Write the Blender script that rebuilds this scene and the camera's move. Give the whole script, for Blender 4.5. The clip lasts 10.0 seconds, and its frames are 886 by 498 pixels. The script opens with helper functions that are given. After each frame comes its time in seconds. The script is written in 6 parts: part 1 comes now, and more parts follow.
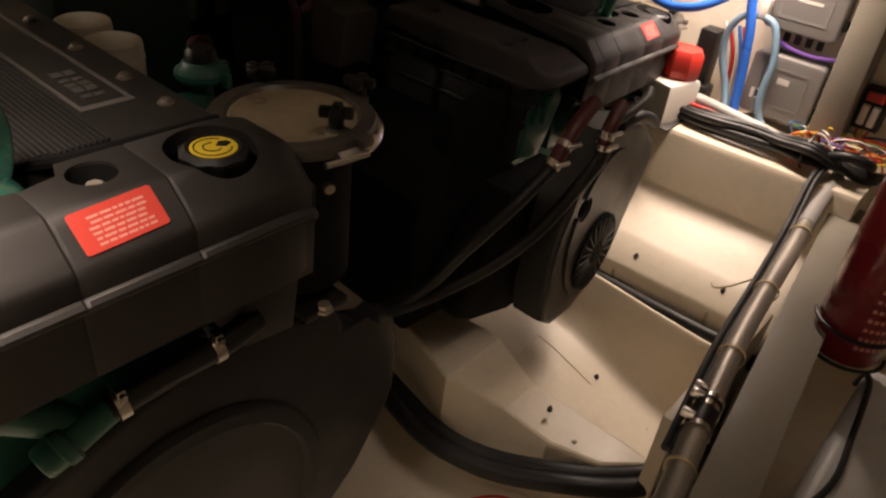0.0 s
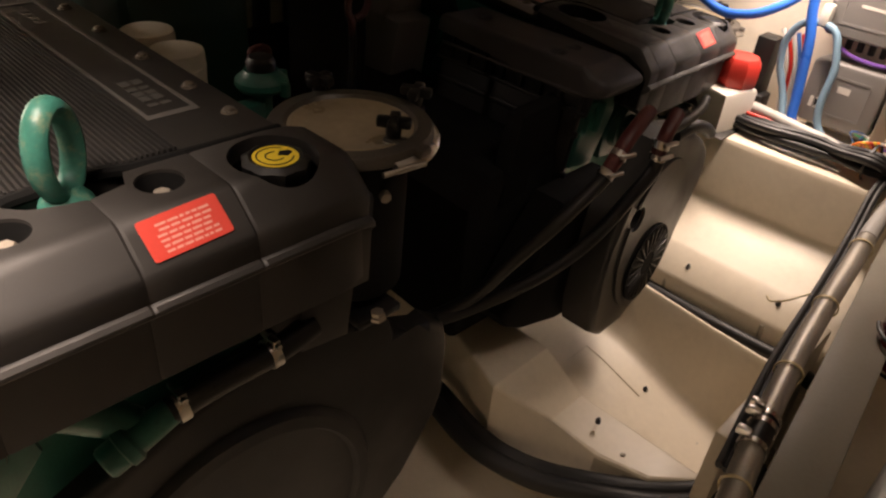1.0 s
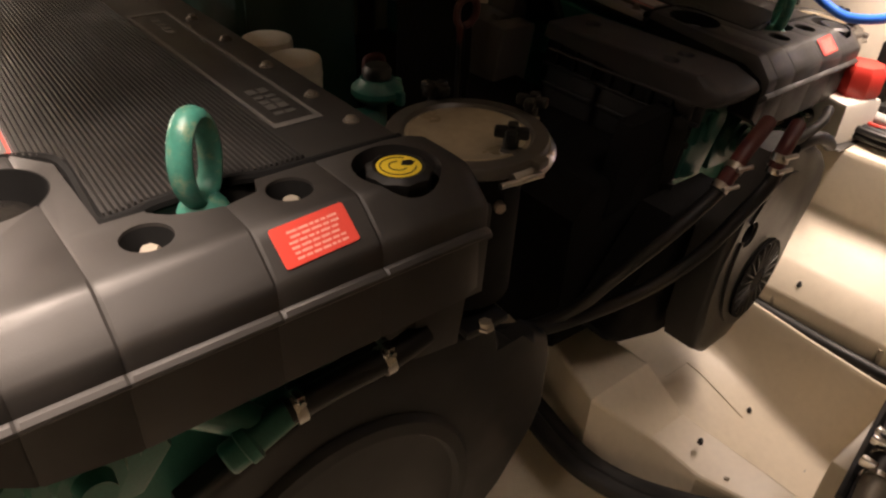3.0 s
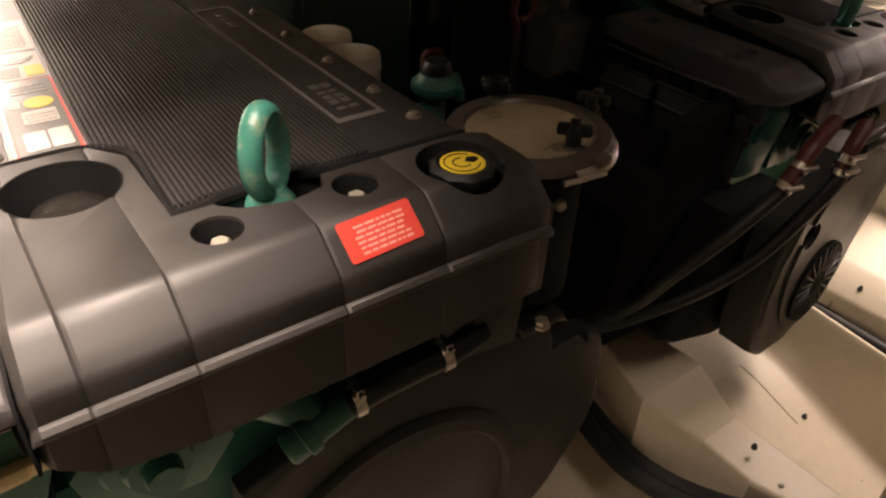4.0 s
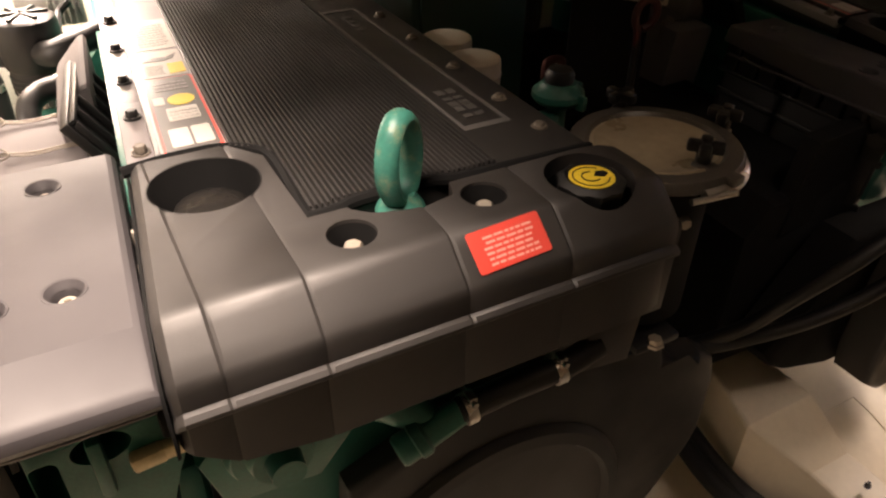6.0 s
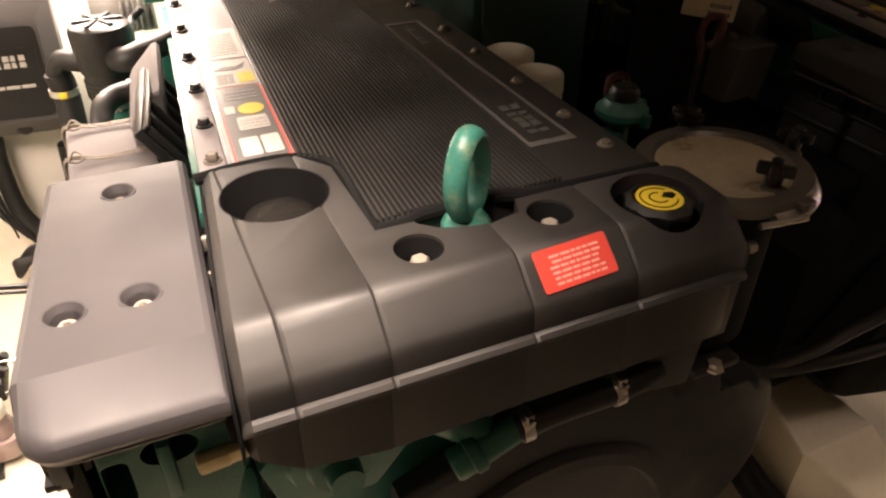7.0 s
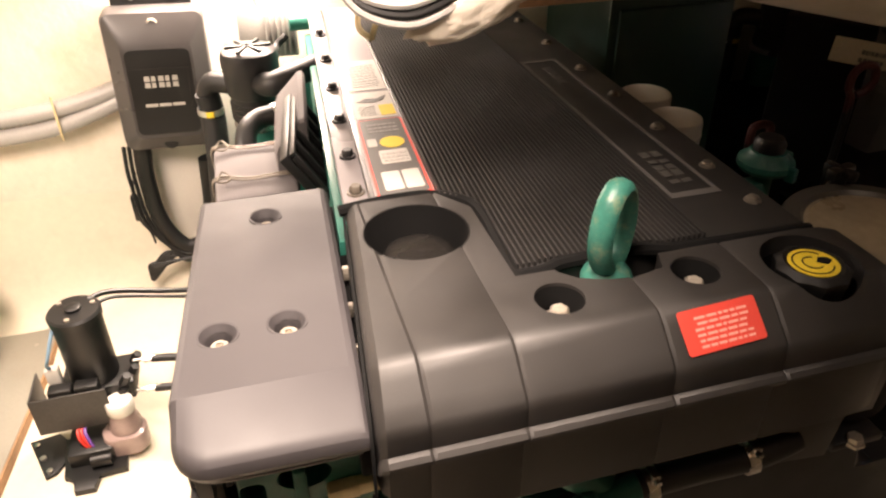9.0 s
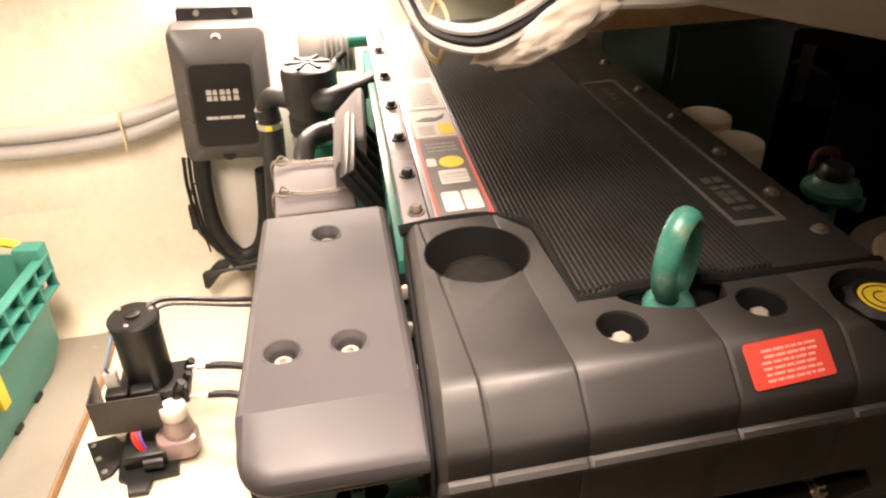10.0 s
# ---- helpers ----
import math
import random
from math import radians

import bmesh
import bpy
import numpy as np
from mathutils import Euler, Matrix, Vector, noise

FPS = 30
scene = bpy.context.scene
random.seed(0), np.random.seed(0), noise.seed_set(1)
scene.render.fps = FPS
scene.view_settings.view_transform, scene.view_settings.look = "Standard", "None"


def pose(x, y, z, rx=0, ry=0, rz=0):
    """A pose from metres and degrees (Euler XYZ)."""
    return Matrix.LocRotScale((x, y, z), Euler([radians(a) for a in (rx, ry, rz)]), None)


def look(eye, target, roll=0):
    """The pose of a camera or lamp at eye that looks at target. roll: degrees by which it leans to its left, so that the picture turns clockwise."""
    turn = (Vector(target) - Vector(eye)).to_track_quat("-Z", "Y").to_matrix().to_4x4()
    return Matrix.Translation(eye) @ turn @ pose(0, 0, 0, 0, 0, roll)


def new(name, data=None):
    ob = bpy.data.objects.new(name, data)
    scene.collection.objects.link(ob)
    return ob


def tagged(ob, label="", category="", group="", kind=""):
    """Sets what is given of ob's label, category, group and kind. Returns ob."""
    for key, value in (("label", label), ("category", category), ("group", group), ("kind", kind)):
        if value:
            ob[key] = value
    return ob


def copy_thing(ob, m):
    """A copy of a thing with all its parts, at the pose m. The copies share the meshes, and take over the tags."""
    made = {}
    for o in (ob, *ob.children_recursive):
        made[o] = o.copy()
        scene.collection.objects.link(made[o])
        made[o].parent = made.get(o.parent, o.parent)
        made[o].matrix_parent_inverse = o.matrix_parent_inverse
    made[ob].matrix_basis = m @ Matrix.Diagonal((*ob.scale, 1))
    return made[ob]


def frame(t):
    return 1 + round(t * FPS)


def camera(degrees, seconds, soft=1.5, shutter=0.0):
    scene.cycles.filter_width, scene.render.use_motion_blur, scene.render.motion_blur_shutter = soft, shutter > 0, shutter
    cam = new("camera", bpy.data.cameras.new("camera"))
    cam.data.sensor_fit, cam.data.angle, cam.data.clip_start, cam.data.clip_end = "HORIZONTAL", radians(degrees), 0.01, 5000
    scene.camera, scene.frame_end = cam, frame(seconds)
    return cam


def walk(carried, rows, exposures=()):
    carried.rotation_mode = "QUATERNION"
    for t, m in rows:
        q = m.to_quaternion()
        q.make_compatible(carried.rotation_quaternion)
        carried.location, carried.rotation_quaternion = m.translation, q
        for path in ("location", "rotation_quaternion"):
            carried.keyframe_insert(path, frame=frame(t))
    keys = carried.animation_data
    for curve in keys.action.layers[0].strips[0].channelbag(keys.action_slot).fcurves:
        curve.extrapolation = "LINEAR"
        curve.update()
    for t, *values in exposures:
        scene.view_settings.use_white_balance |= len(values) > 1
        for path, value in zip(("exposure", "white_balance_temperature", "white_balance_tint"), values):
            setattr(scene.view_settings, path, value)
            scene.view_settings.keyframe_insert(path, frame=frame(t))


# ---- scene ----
cam = camera(62.2, 10.0, soft=2.3)
PATH = [
    (0, (0.007, 0.092, 1.365), (1.311, 1.109, 0.239), 6.8),
    (0.5, (0.002, 0.097, 1.367), (1.269, 1.159, 0.242), 6.2),
    (1, (-0.002, 0.107, 1.369), (1.228, 1.212, 0.244), 5.5),
    (1.5, (-0.008, 0.117, 1.37), (1.185, 1.264, 0.247), 4.8),
    (2, (-0.013, 0.127, 1.369), (1.143, 1.314, 0.248), 4.1),
    (2.5, (-0.019, 0.134, 1.371), (1.094, 1.358, 0.247), 3.5),
    (4, (-0.044, 0.16, 1.372), (0.932, 1.475, 0.224), 1.9),
    (4.5, (-0.052, 0.164, 1.373), (0.873, 1.512, 0.22), 1.4),
    (5, (-0.059, 0.174, 1.374), (0.817, 1.549, 0.216), 1.1),
    (5.5, (-0.067, 0.183, 1.377), (0.762, 1.587, 0.218), 0.8),
    (7, (-0.096, 0.203, 1.39), (0.587, 1.697, 0.25), 0.3),
    (7.5, (-0.104, 0.21, 1.394), (0.524, 1.736, 0.265), 0.0),
    (8, (-0.114, 0.216, 1.4), (0.456, 1.774, 0.283), -0.1),
    (8.5, (-0.124, 0.223, 1.405), (0.385, 1.811, 0.301), -0.3),
    (9, (-0.134, 0.23, 1.412), (0.316, 1.843, 0.319), -0.5),
    (9.5, (-0.145, 0.233, 1.418), (0.25, 1.871, 0.34), -0.7),
    (10, (-0.154, 0.238, 1.425), (0.192, 1.894, 0.358), -1.0),
]
walk(cam, [(t, look(eye, target, roll)) for t, eye, target, roll in PATH], [(0.0, -0.32), (2.5, -0.14), (5.0, 0.0), (7.0, 0.05), (10.0, 0.07)])

# ---- light ----
world = bpy.data.worlds.new("world")
scene.world = world
world.use_nodes = True
world.node_tree.nodes["Background"].inputs[0].default_value = (1.0, 0.82, 0.62, 1)
world.node_tree.nodes["Background"].inputs[1].default_value = 0.02


def area_lamp(name, eye, target, sx, sy, watts, colour, spread=180):
    data = bpy.data.lights.new(name, "AREA")
    data.shape, data.size, data.size_y, data.energy, data.color = "RECTANGLE", sx, sy, watts, colour
    data.spread = radians(spread)
    ob = new(name, data)
    ob.matrix_world = look(eye, target)
    return ob


WARM = (1.0, 0.785, 0.65)
area_lamp("tube_light_aft", (-0.13, 1.95, 1.20), (-0.35, 1.55, 0.0), 0.45, 0.06, 19.0, WARM, 152)
area_lamp("tube_light_port", (-0.60, 1.40, 1.205), (-0.64, 1.45, 0.0), 0.06, 0.40, 15.0, WARM, 160)
area_lamp("tube_light_side", (2.0, 0.76, 1.205), (1.95, 0.68, 0.0), 0.06, 0.40, 7.5, WARM, 116)
area_lamp("cabin_light", (1.10, 0.10, 2.25), (1.14, 0.60, 0.60), 0.9, 0.5, 0.6, WARM, 50)
area_lamp("hatch_light", (-0.17, 0.67, 1.56), (-0.17, 0.78, 0.9), 0.50, 0.28, 9.0, WARM, 84)


# ---- materials ----
def mat(name, col, rough=0.5, metal=0.0, grain=200.0, bump=0.1, vary=0.15, blotch=6.0, spec=0.5, island=0.0, coat=0.0,
        dirt=None, dirt_amount=0.0, rvary=0.12, depth=0.001):
    m = bpy.data.materials.new(name)
    m.use_nodes = True
    nt = m.node_tree
    N, L = nt.nodes, nt.links
    b = N["Principled BSDF"]
    b.inputs["Metallic"].default_value = metal
    b.inputs["Specular IOR Level"].default_value = spec
    b.inputs["Coat Weight"].default_value = coat
    tc = N.new("ShaderNodeNewGeometry")
    big = N.new("ShaderNodeTexNoise")
    big.inputs["Scale"].default_value, big.inputs["Detail"].default_value = blotch, 5
    L.new(tc.outputs["Position"], big.inputs["Vector"])
    fine = N.new("ShaderNodeTexNoise")
    fine.inputs["Scale"].default_value, fine.inputs["Detail"].default_value = grain, 3
    L.new(tc.outputs["Position"], fine.inputs["Vector"])
    ramp = N.new("ShaderNodeMapRange")
    ramp.inputs["From Min"].default_value, ramp.inputs["From Max"].default_value = 0.3, 0.7
    ramp.inputs["To Min"].default_value, ramp.inputs["To Max"].default_value = 1 - vary, 1 + vary
    L.new(big.outputs["Fac"], ramp.inputs["Value"])
    ramp2 = N.new("ShaderNodeMapRange")
    ramp2.inputs["From Min"].default_value, ramp2.inputs["From Max"].default_value = 0.3, 0.7
    ramp2.inputs["To Min"].default_value, ramp2.inputs["To Max"].default_value = 1 - vary * 0.5, 1 + vary * 0.5
    L.new(fine.outputs["Fac"], ramp2.inputs["Value"])
    mul = N.new("ShaderNodeMath")
    mul.operation = "MULTIPLY"
    L.new(ramp.outputs[0], mul.inputs[0])
    L.new(ramp2.outputs[0], mul.inputs[1])
    vm = N.new("ShaderNodeVectorMath")
    vm.operation = "SCALE"
    vm.inputs[0].default_value = col
    L.new(mul.outputs[0], vm.inputs["Scale"])
    out = vm.outputs[0]
    if dirt:
        st = N.new("ShaderNodeTexNoise")
        st.inputs["Scale"].default_value, st.inputs["Detail"].default_value = blotch * 2.3, 8
        st.inputs["Roughness"].default_value = 0.7
        L.new(tc.outputs["Position"], st.inputs["Vector"])
        sr = N.new("ShaderNodeMapRange")
        sr.inputs["From Min"].default_value, sr.inputs["From Max"].default_value = 0.52, 0.75
        sr.inputs["To Max"].default_value = dirt_amount
        L.new(st.outputs["Fac"], sr.inputs["Value"])
        mx = N.new("ShaderNodeMix")
        mx.data_type = "RGBA"
        L.new(sr.outputs[0], mx.inputs[0])
        L.new(out, mx.inputs[6])
        mx.inputs[7].default_value = (*dirt, 1)
        out = mx.outputs[2]
    L.new(out, b.inputs["Base Color"])
    rr = N.new("ShaderNodeMapRange")
    rr.inputs["From Min"].default_value, rr.inputs["From Max"].default_value = 0.3, 0.7
    rr.inputs["To Min"].default_value, rr.inputs["To Max"].default_value = max(0.02, rough - rvary), min(1, rough + rvary)
    L.new(big.outputs["Fac"], rr.inputs["Value"])
    L.new(rr.outputs[0], b.inputs["Roughness"])
    bp = N.new("ShaderNodeBump")
    bp.inputs["Strength"].default_value, bp.inputs["Distance"].default_value = bump, depth
    L.new(fine.outputs["Fac"], bp.inputs["Height"])
    L.new(bp.outputs[0], b.inputs["Normal"])
    return m


M_COVER = mat("black_satin_plastic", (0.023, 0.0212, 0.0198), 0.56, grain=900, bump=0.25, vary=0.14, depth=0.0006, blotch=9, rvary=0.16, dirt=(0.03, 0.026, 0.022), dirt_amount=0.4)
M_PANEL = mat("grey_satin_panel", (0.040, 0.0368, 0.039), 0.57, spec=0.40, grain=900, bump=0.2, vary=0.08, depth=0.0005)
M_UNIT = mat("glossy_grey_black_housing", (0.050, 0.046, 0.045), 0.34, grain=900, bump=0.15, vary=0.08, depth=0.0005)
M_BELT = mat("charcoal_plastic", (0.009, 0.009, 0.009), 0.5, grain=700, bump=0.25, vary=0.12, depth=0.0006)
M_GUARD = mat("grey_black_guard_plastic", (0.021, 0.0205, 0.019), 0.46, grain=700, bump=0.25, vary=0.12, depth=0.0006)
M_BLACK = mat("black_plastic", (0.006, 0.006, 0.006), 0.45, grain=500, bump=0.15, vary=0.15)
M_RUBBER = mat("black_rubber", (0.0055, 0.0055, 0.0055), 0.5, grain=400, bump=0.2, vary=0.2)
M_GREEN = mat("engine_green_paint", (0.020, 0.120, 0.090), 0.42, grain=250, bump=0.3, vary=0.2, dirt=(0.05, 0.09, 0.07), dirt_amount=0.5)
M_RIBS = mat("black_anodised_ribs", (0.030, 0.029, 0.028), 0.40, metal=0.1, grain=600, bump=0.2, vary=0.12, dirt=(0.05, 0.045, 0.04), dirt_amount=0.4)
M_STRIP = mat("grey_painted_strip", (0.27, 0.25, 0.255), 0.33, metal=0.2, grain=700, bump=0.1, vary=0.08)
M_STEEL = mat("stainless_steel", (0.62, 0.60, 0.57), 0.28, metal=1.0, grain=300, bump=0.1, vary=0.12)
M_DULL = mat("dulled_metal_hose", (0.42, 0.39, 0.34), 0.45, metal=0.6, grain=200, bump=0.2, vary=0.15)
M_DKGREEN = mat("dark_green_cabinet", (0.012, 0.045, 0.037), 0.5, grain=250, bump=0.2, vary=0.15)
M_ZINC = mat("dull_zinc_bolt", (0.40, 0.36, 0.30), 0.45, metal=0.45, grain=300, bump=0.2, vary=0.2, dirt=(0.25, 0.18, 0.1), dirt_amount=0.5)
M_GEL = mat("white_gelcoat", (0.72, 0.645, 0.515), 0.45, grain=60, bump=0.05, vary=0.05, blotch=4, dirt=(0.42, 0.34, 0.24), dirt_amount=0.22)
M_HULL = mat("cream_hull_laminate", (0.78, 0.715, 0.60), 0.42, grain=35, bump=0.35, vary=0.06, blotch=3, dirt=(0.55, 0.43, 0.24), dirt_amount=0.35, depth=0.004)
M_GREYPAINT = mat("greige_painted_plywood", (0.27, 0.25, 0.205), 0.5, grain=120, bump=0.1, vary=0.06, dirt=(0.22, 0.19, 0.15), dirt_amount=0.3)
M_WORN = mat("worn_green_paint", (0.04, 0.175, 0.135), 0.4, grain=250, bump=0.3, vary=0.2, blotch=22, dirt=(0.36, 0.33, 0.18), dirt_amount=0.65)
M_RING = mat("dark_cast_metal", (0.10, 0.092, 0.08), 0.42, metal=0.4, grain=300, bump=0.2, vary=0.2)
M_GREYPRINT = mat("silver_print", (0.42, 0.40, 0.36), 0.4, bump=0.0)
M_BRACKET = mat("dull_dark_steel", (0.055, 0.052, 0.048), 0.5, metal=0.4, grain=200, bump=0.1, vary=0.2)
M_WOOD = mat("raw_plywood_edge", (0.34, 0.20, 0.10), 0.7, grain=150, bump=0.3, vary=0.3)
M_FAINT = mat("faint_grey_print", (0.24, 0.23, 0.22), 0.45, bump=0.0)
M_NAME = mat("dim_name_print", (0.075, 0.072, 0.068), 0.45, bump=0.0)
M_SOFTPRINT = mat("soft_grey_print", (0.40, 0.385, 0.36), 0.5, bump=0.0)
M_CAP = mat("glossy_black_cap", (0.014, 0.013, 0.012), 0.34, grain=60, bump=0.5, vary=0.2, depth=0.004)
M_DIMBOLT = mat("tarnished_bolt", (0.15, 0.13, 0.105), 0.5, metal=0.4, grain=300, bump=0.2, vary=0.25, dirt=(0.12, 0.09, 0.05), dirt_amount=0.5)
M_DULLRED = mat("dull_red_plastic", (0.06, 0.010, 0.009), 0.5, grain=300, bump=0.1, vary=0.15)
# near-black with shade put into the colour for gaps and wells; lid gasket too
M_GAP = mat("rubber_and_shade_black", (0.003, 0.003, 0.003), 0.85, bump=0.1, spec=0.2)
M_EXCH = mat("matt_grey_casing", (0.14, 0.13, 0.13), 0.75, grain=500, bump=0.2, vary=0.12, spec=0.2)
M_WHITE = mat("white_plastic", (0.66, 0.63, 0.57), 0.4, grain=200, bump=0.05, vary=0.05)
M_BEIGE = mat("clouded_strainer_lid", (0.32, 0.265, 0.18), 0.35, grain=90, bump=0.1, vary=0.15, blotch=14, coat=0.3)
M_RED = mat("red_plastic", (0.52, 0.035, 0.025), 0.4, grain=300, bump=0.1, vary=0.1)
M_REDLABEL = mat("red_label", (0.68, 0.07, 0.05), 0.45, grain=300, bump=0.05, vary=0.06)
M_MAROON = mat("dark_red_enamel", (0.22, 0.012, 0.018), 0.25, grain=300, bump=0.05, vary=0.1, coat=0.4)
M_YELLOW = mat("yellow_label", (0.75, 0.56, 0.04), 0.45, grain=300, bump=0.05, vary=0.06)
M_PAPER = mat("white_label", (0.56, 0.54, 0.50), 0.5, grain=300, bump=0.05, vary=0.06)
M_PALELABEL = mat("pale_red_print", (0.80, 0.36, 0.30), 0.5, grain=300, bump=0.02, vary=0.06)
M_GREYLABEL = mat("grey_label", (0.11, 0.105, 0.10), 0.4, grain=300, bump=0.05, vary=0.06)
M_BOX = mat("grey_abs_box", (0.18, 0.172, 0.165), 0.45, grain=500, bump=0.15, vary=0.06)
M_BLUE = mat("blue_hose", (0.03, 0.14, 0.62), 0.35, grain=200, bump=0.05, vary=0.08)
M_PALEBLUE = mat("grey_blue_hose", (0.17, 0.27, 0.36), 0.4, grain=200, bump=0.05, vary=0.08)
M_GREYHOSE = mat("grey_conduit", (0.36, 0.35, 0.33), 0.45, grain=200, bump=0.1, vary=0.1)
M_CRATE = mat("teal_crate_plastic", (0.045, 0.21, 0.165), 0.4, grain=200, bump=0.1, vary=0.1)
M_CABLE = {
    "red": mat("red_wire", (0.5, 0.03, 0.02), 0.4, bump=0.0), "yellow": mat("yellow_wire", (0.7, 0.5, 0.05), 0.4, bump=0.0),
    "orange": mat("orange_wire", (0.75, 0.2, 0.03), 0.4, bump=0.0), "purple": mat("purple_wire", (0.14, 0.06, 0.30), 0.4, bump=0.0),
    "blue": mat("blue_wire", (0.05, 0.15, 0.45), 0.4, bump=0.0), "white": mat("white_wire", (0.65, 0.63, 0.58), 0.4, bump=0.0),
    "green": mat("green_wire", (0.03, 0.22, 0.08), 0.4, bump=0.0),
}
M_PLATE = mat("faded_beige_plate", (0.42, 0.36, 0.26), 0.5, grain=200, bump=0.05, vary=0.1)
M_TIE = mat("yellowed_cable_tie", (0.60, 0.50, 0.28), 0.4, bump=0.0)
M_AMBER = mat("tea_coloured_fluid_bottle", (0.30, 0.22, 0.20), 0.25, grain=100, bump=0.02, vary=0.1, coat=0.3)
M_BAG = mat("crumpled_translucent_bag", (0.72, 0.66, 0.56), 0.35, grain=40, bump=0.6, vary=0.1, depth=0.006)
M_CAN = mat("grey_white_canister", (0.52, 0.52, 0.50), 0.38, grain=150, bump=0.1, vary=0.08)
M_DECK = mat("off_white_deckhead", (0.66, 0.60, 0.50), 0.5, grain=60, bump=0.15, vary=0.08)

# ---- building helpers ----
SPOT, TURNED = {}, {}


def part(name, bm, material, parent=None, label="", smooth=38):
    me = bpy.data.meshes.new(name)
    bmesh.ops.recalc_face_normals(bm, faces=bm.faces)
    vs = [v.co.copy() for v in bm.verts]
    lo = Vector([min(v[i] for v in vs) for i in range(3)])
    hi = Vector([max(v[i] for v in vs) for i in range(3)])
    c = Vector(((lo.x + hi.x) / 2, (lo.y + hi.y) / 2, lo.z))
    bmesh.ops.translate(bm, verts=bm.verts, vec=-c)
    bm.to_mesh(me)
    bm.free()
    me.materials.append(material)
    if smooth:
        me.polygons.foreach_set("use_smooth", [True] * len(me.polygons))
        me.set_sharp_from_angle(angle=radians(smooth))
    ob = new(name, me)
    ob.parent = parent
    if parent and parent.name in TURNED:
        ob.matrix_parent_inverse = TURNED[parent.name].inverted()
        ob.location = c
    else:
        ob.location = c - (SPOT[parent.name] if parent else Vector((0, 0, 0)))
    SPOT[ob.name] = c
    if label:
        tagged(ob, label)
    return ob


def thing(name, at, label, category, group="", kind=""):
    ob = new(name)
    ob.empty_display_size = 0.05
    ob.location = at
    SPOT[ob.name] = Vector(at)
    return tagged(ob, label, category, group, kind)


def B():
    return bmesh.new()


def merge(bm, src):
    me = bpy.data.meshes.new("tmp")
    src.to_mesh(me)
    src.free()
    bm.from_mesh(me)
    bpy.data.meshes.remove(me)
    return bm


def box(bm, x0, x1, y0, y1, z0, z1, bevel=0.0, m=None, seg=2):
    b = bmesh.new()
    bmesh.ops.create_cube(b, size=1, matrix=Matrix.Translation(((x0 + x1) / 2, (y0 + y1) / 2, (z0 + z1) / 2)) @ Matrix.Diagonal((x1 - x0, y1 - y0, z1 - z0, 1)))
    if bevel:
        bmesh.ops.bevel(b, geom=b.edges[:], offset=bevel, segments=seg, affect="EDGES", profile=0.5)
    if m is not None:
        bmesh.ops.transform(b, matrix=m, verts=b.verts)
    return merge(bm, b)


def lathe(bm, c, prof, n=28, axis=(0, 0, 1)):
    """Revolve (radius, height) pairs about an axis through c."""
    q = Vector((0, 0, 1)).rotation_difference(Vector(axis)).to_matrix()
    rings = []
    for r, h in prof:
        if r < 1e-6:
            rings.append([bm.verts.new(Vector(c) + q @ Vector((0, 0, h)))])
        else:
            rings.append([bm.verts.new(Vector(c) + q @ Vector((r * math.cos(2 * math.pi * k / n), r * math.sin(2 * math.pi * k / n), h))) for k in range(n)])
    for a, b in zip(rings, rings[1:]):
        for k in range(n):
            k2 = (k + 1) % n
            if len(a) == 1 and len(b) == 1:
                continue
            if len(a) == 1:
                bm.faces.new((a[0], b[k], b[k2]))
            elif len(b) == 1:
                bm.faces.new((a[k], a[k2], b[0]))
            else:
                bm.faces.new((a[k], a[k2], b[k2], b[k]))
    return bm


def rod(bm, p0, p1, r, r1=None, n=16):
    p0, p1 = Vector(p0), Vector(p1)
    h = (p1 - p0).length
    r1 = r if r1 is None else r1
    return lathe(bm, p0, [(0, 0), (r, 0), (r1, h), (0, h)], n, (p1 - p0) / h)


def spline(pts, per=8):
    P = [Vector(p) for p in pts]
    P = [P[0] * 2 - P[1]] + P + [P[-1] * 2 - P[-2]]
    out = []
    for i in range(1, len(P) - 2):
        a, b, c, d = P[i - 1:i + 3]
        for k in range(per):
            t = k / per
            out.append(0.5 * ((2 * b) + (c - a) * t + (2 * a - 5 * b + 4 * c - d) * t * t + (3 * b - a - 3 * c + d) * t ** 3))
    out.append(P[-2])
    return out


def tube(bm, pts, r, n=10, per=8, rings=0.0, flat=1.0):
    """Sweep a circle along a smooth line; rings > 0 gives a corrugated hose."""
    line = spline(pts, per)
    ups = None
    prev = []
    for i, p in enumerate(line):
        d = (line[min(i + 1, len(line) - 1)] - line[max(i - 1, 0)]).normalized()
        if ups is None:
            ups = d.orthogonal().normalized()
        ups = (ups - d * ups.dot(d)).normalized()
        side = d.cross(ups)
        rr = r * (1 + rings * (i % 2))
        ring = [bm.verts.new(p + rr * (math.cos(2 * math.pi * k / n) * ups * flat + math.sin(2 * math.pi * k / n) * side)) for k in range(n)]
        if prev:
            for k in range(n):
                bm.faces.new((prev[k], prev[(k + 1) % n], ring[(k + 1) % n], ring[k]))
        else:
            bm.faces.new(ring[::-1])
        prev = ring
    bm.faces.new(prev)
    return bm


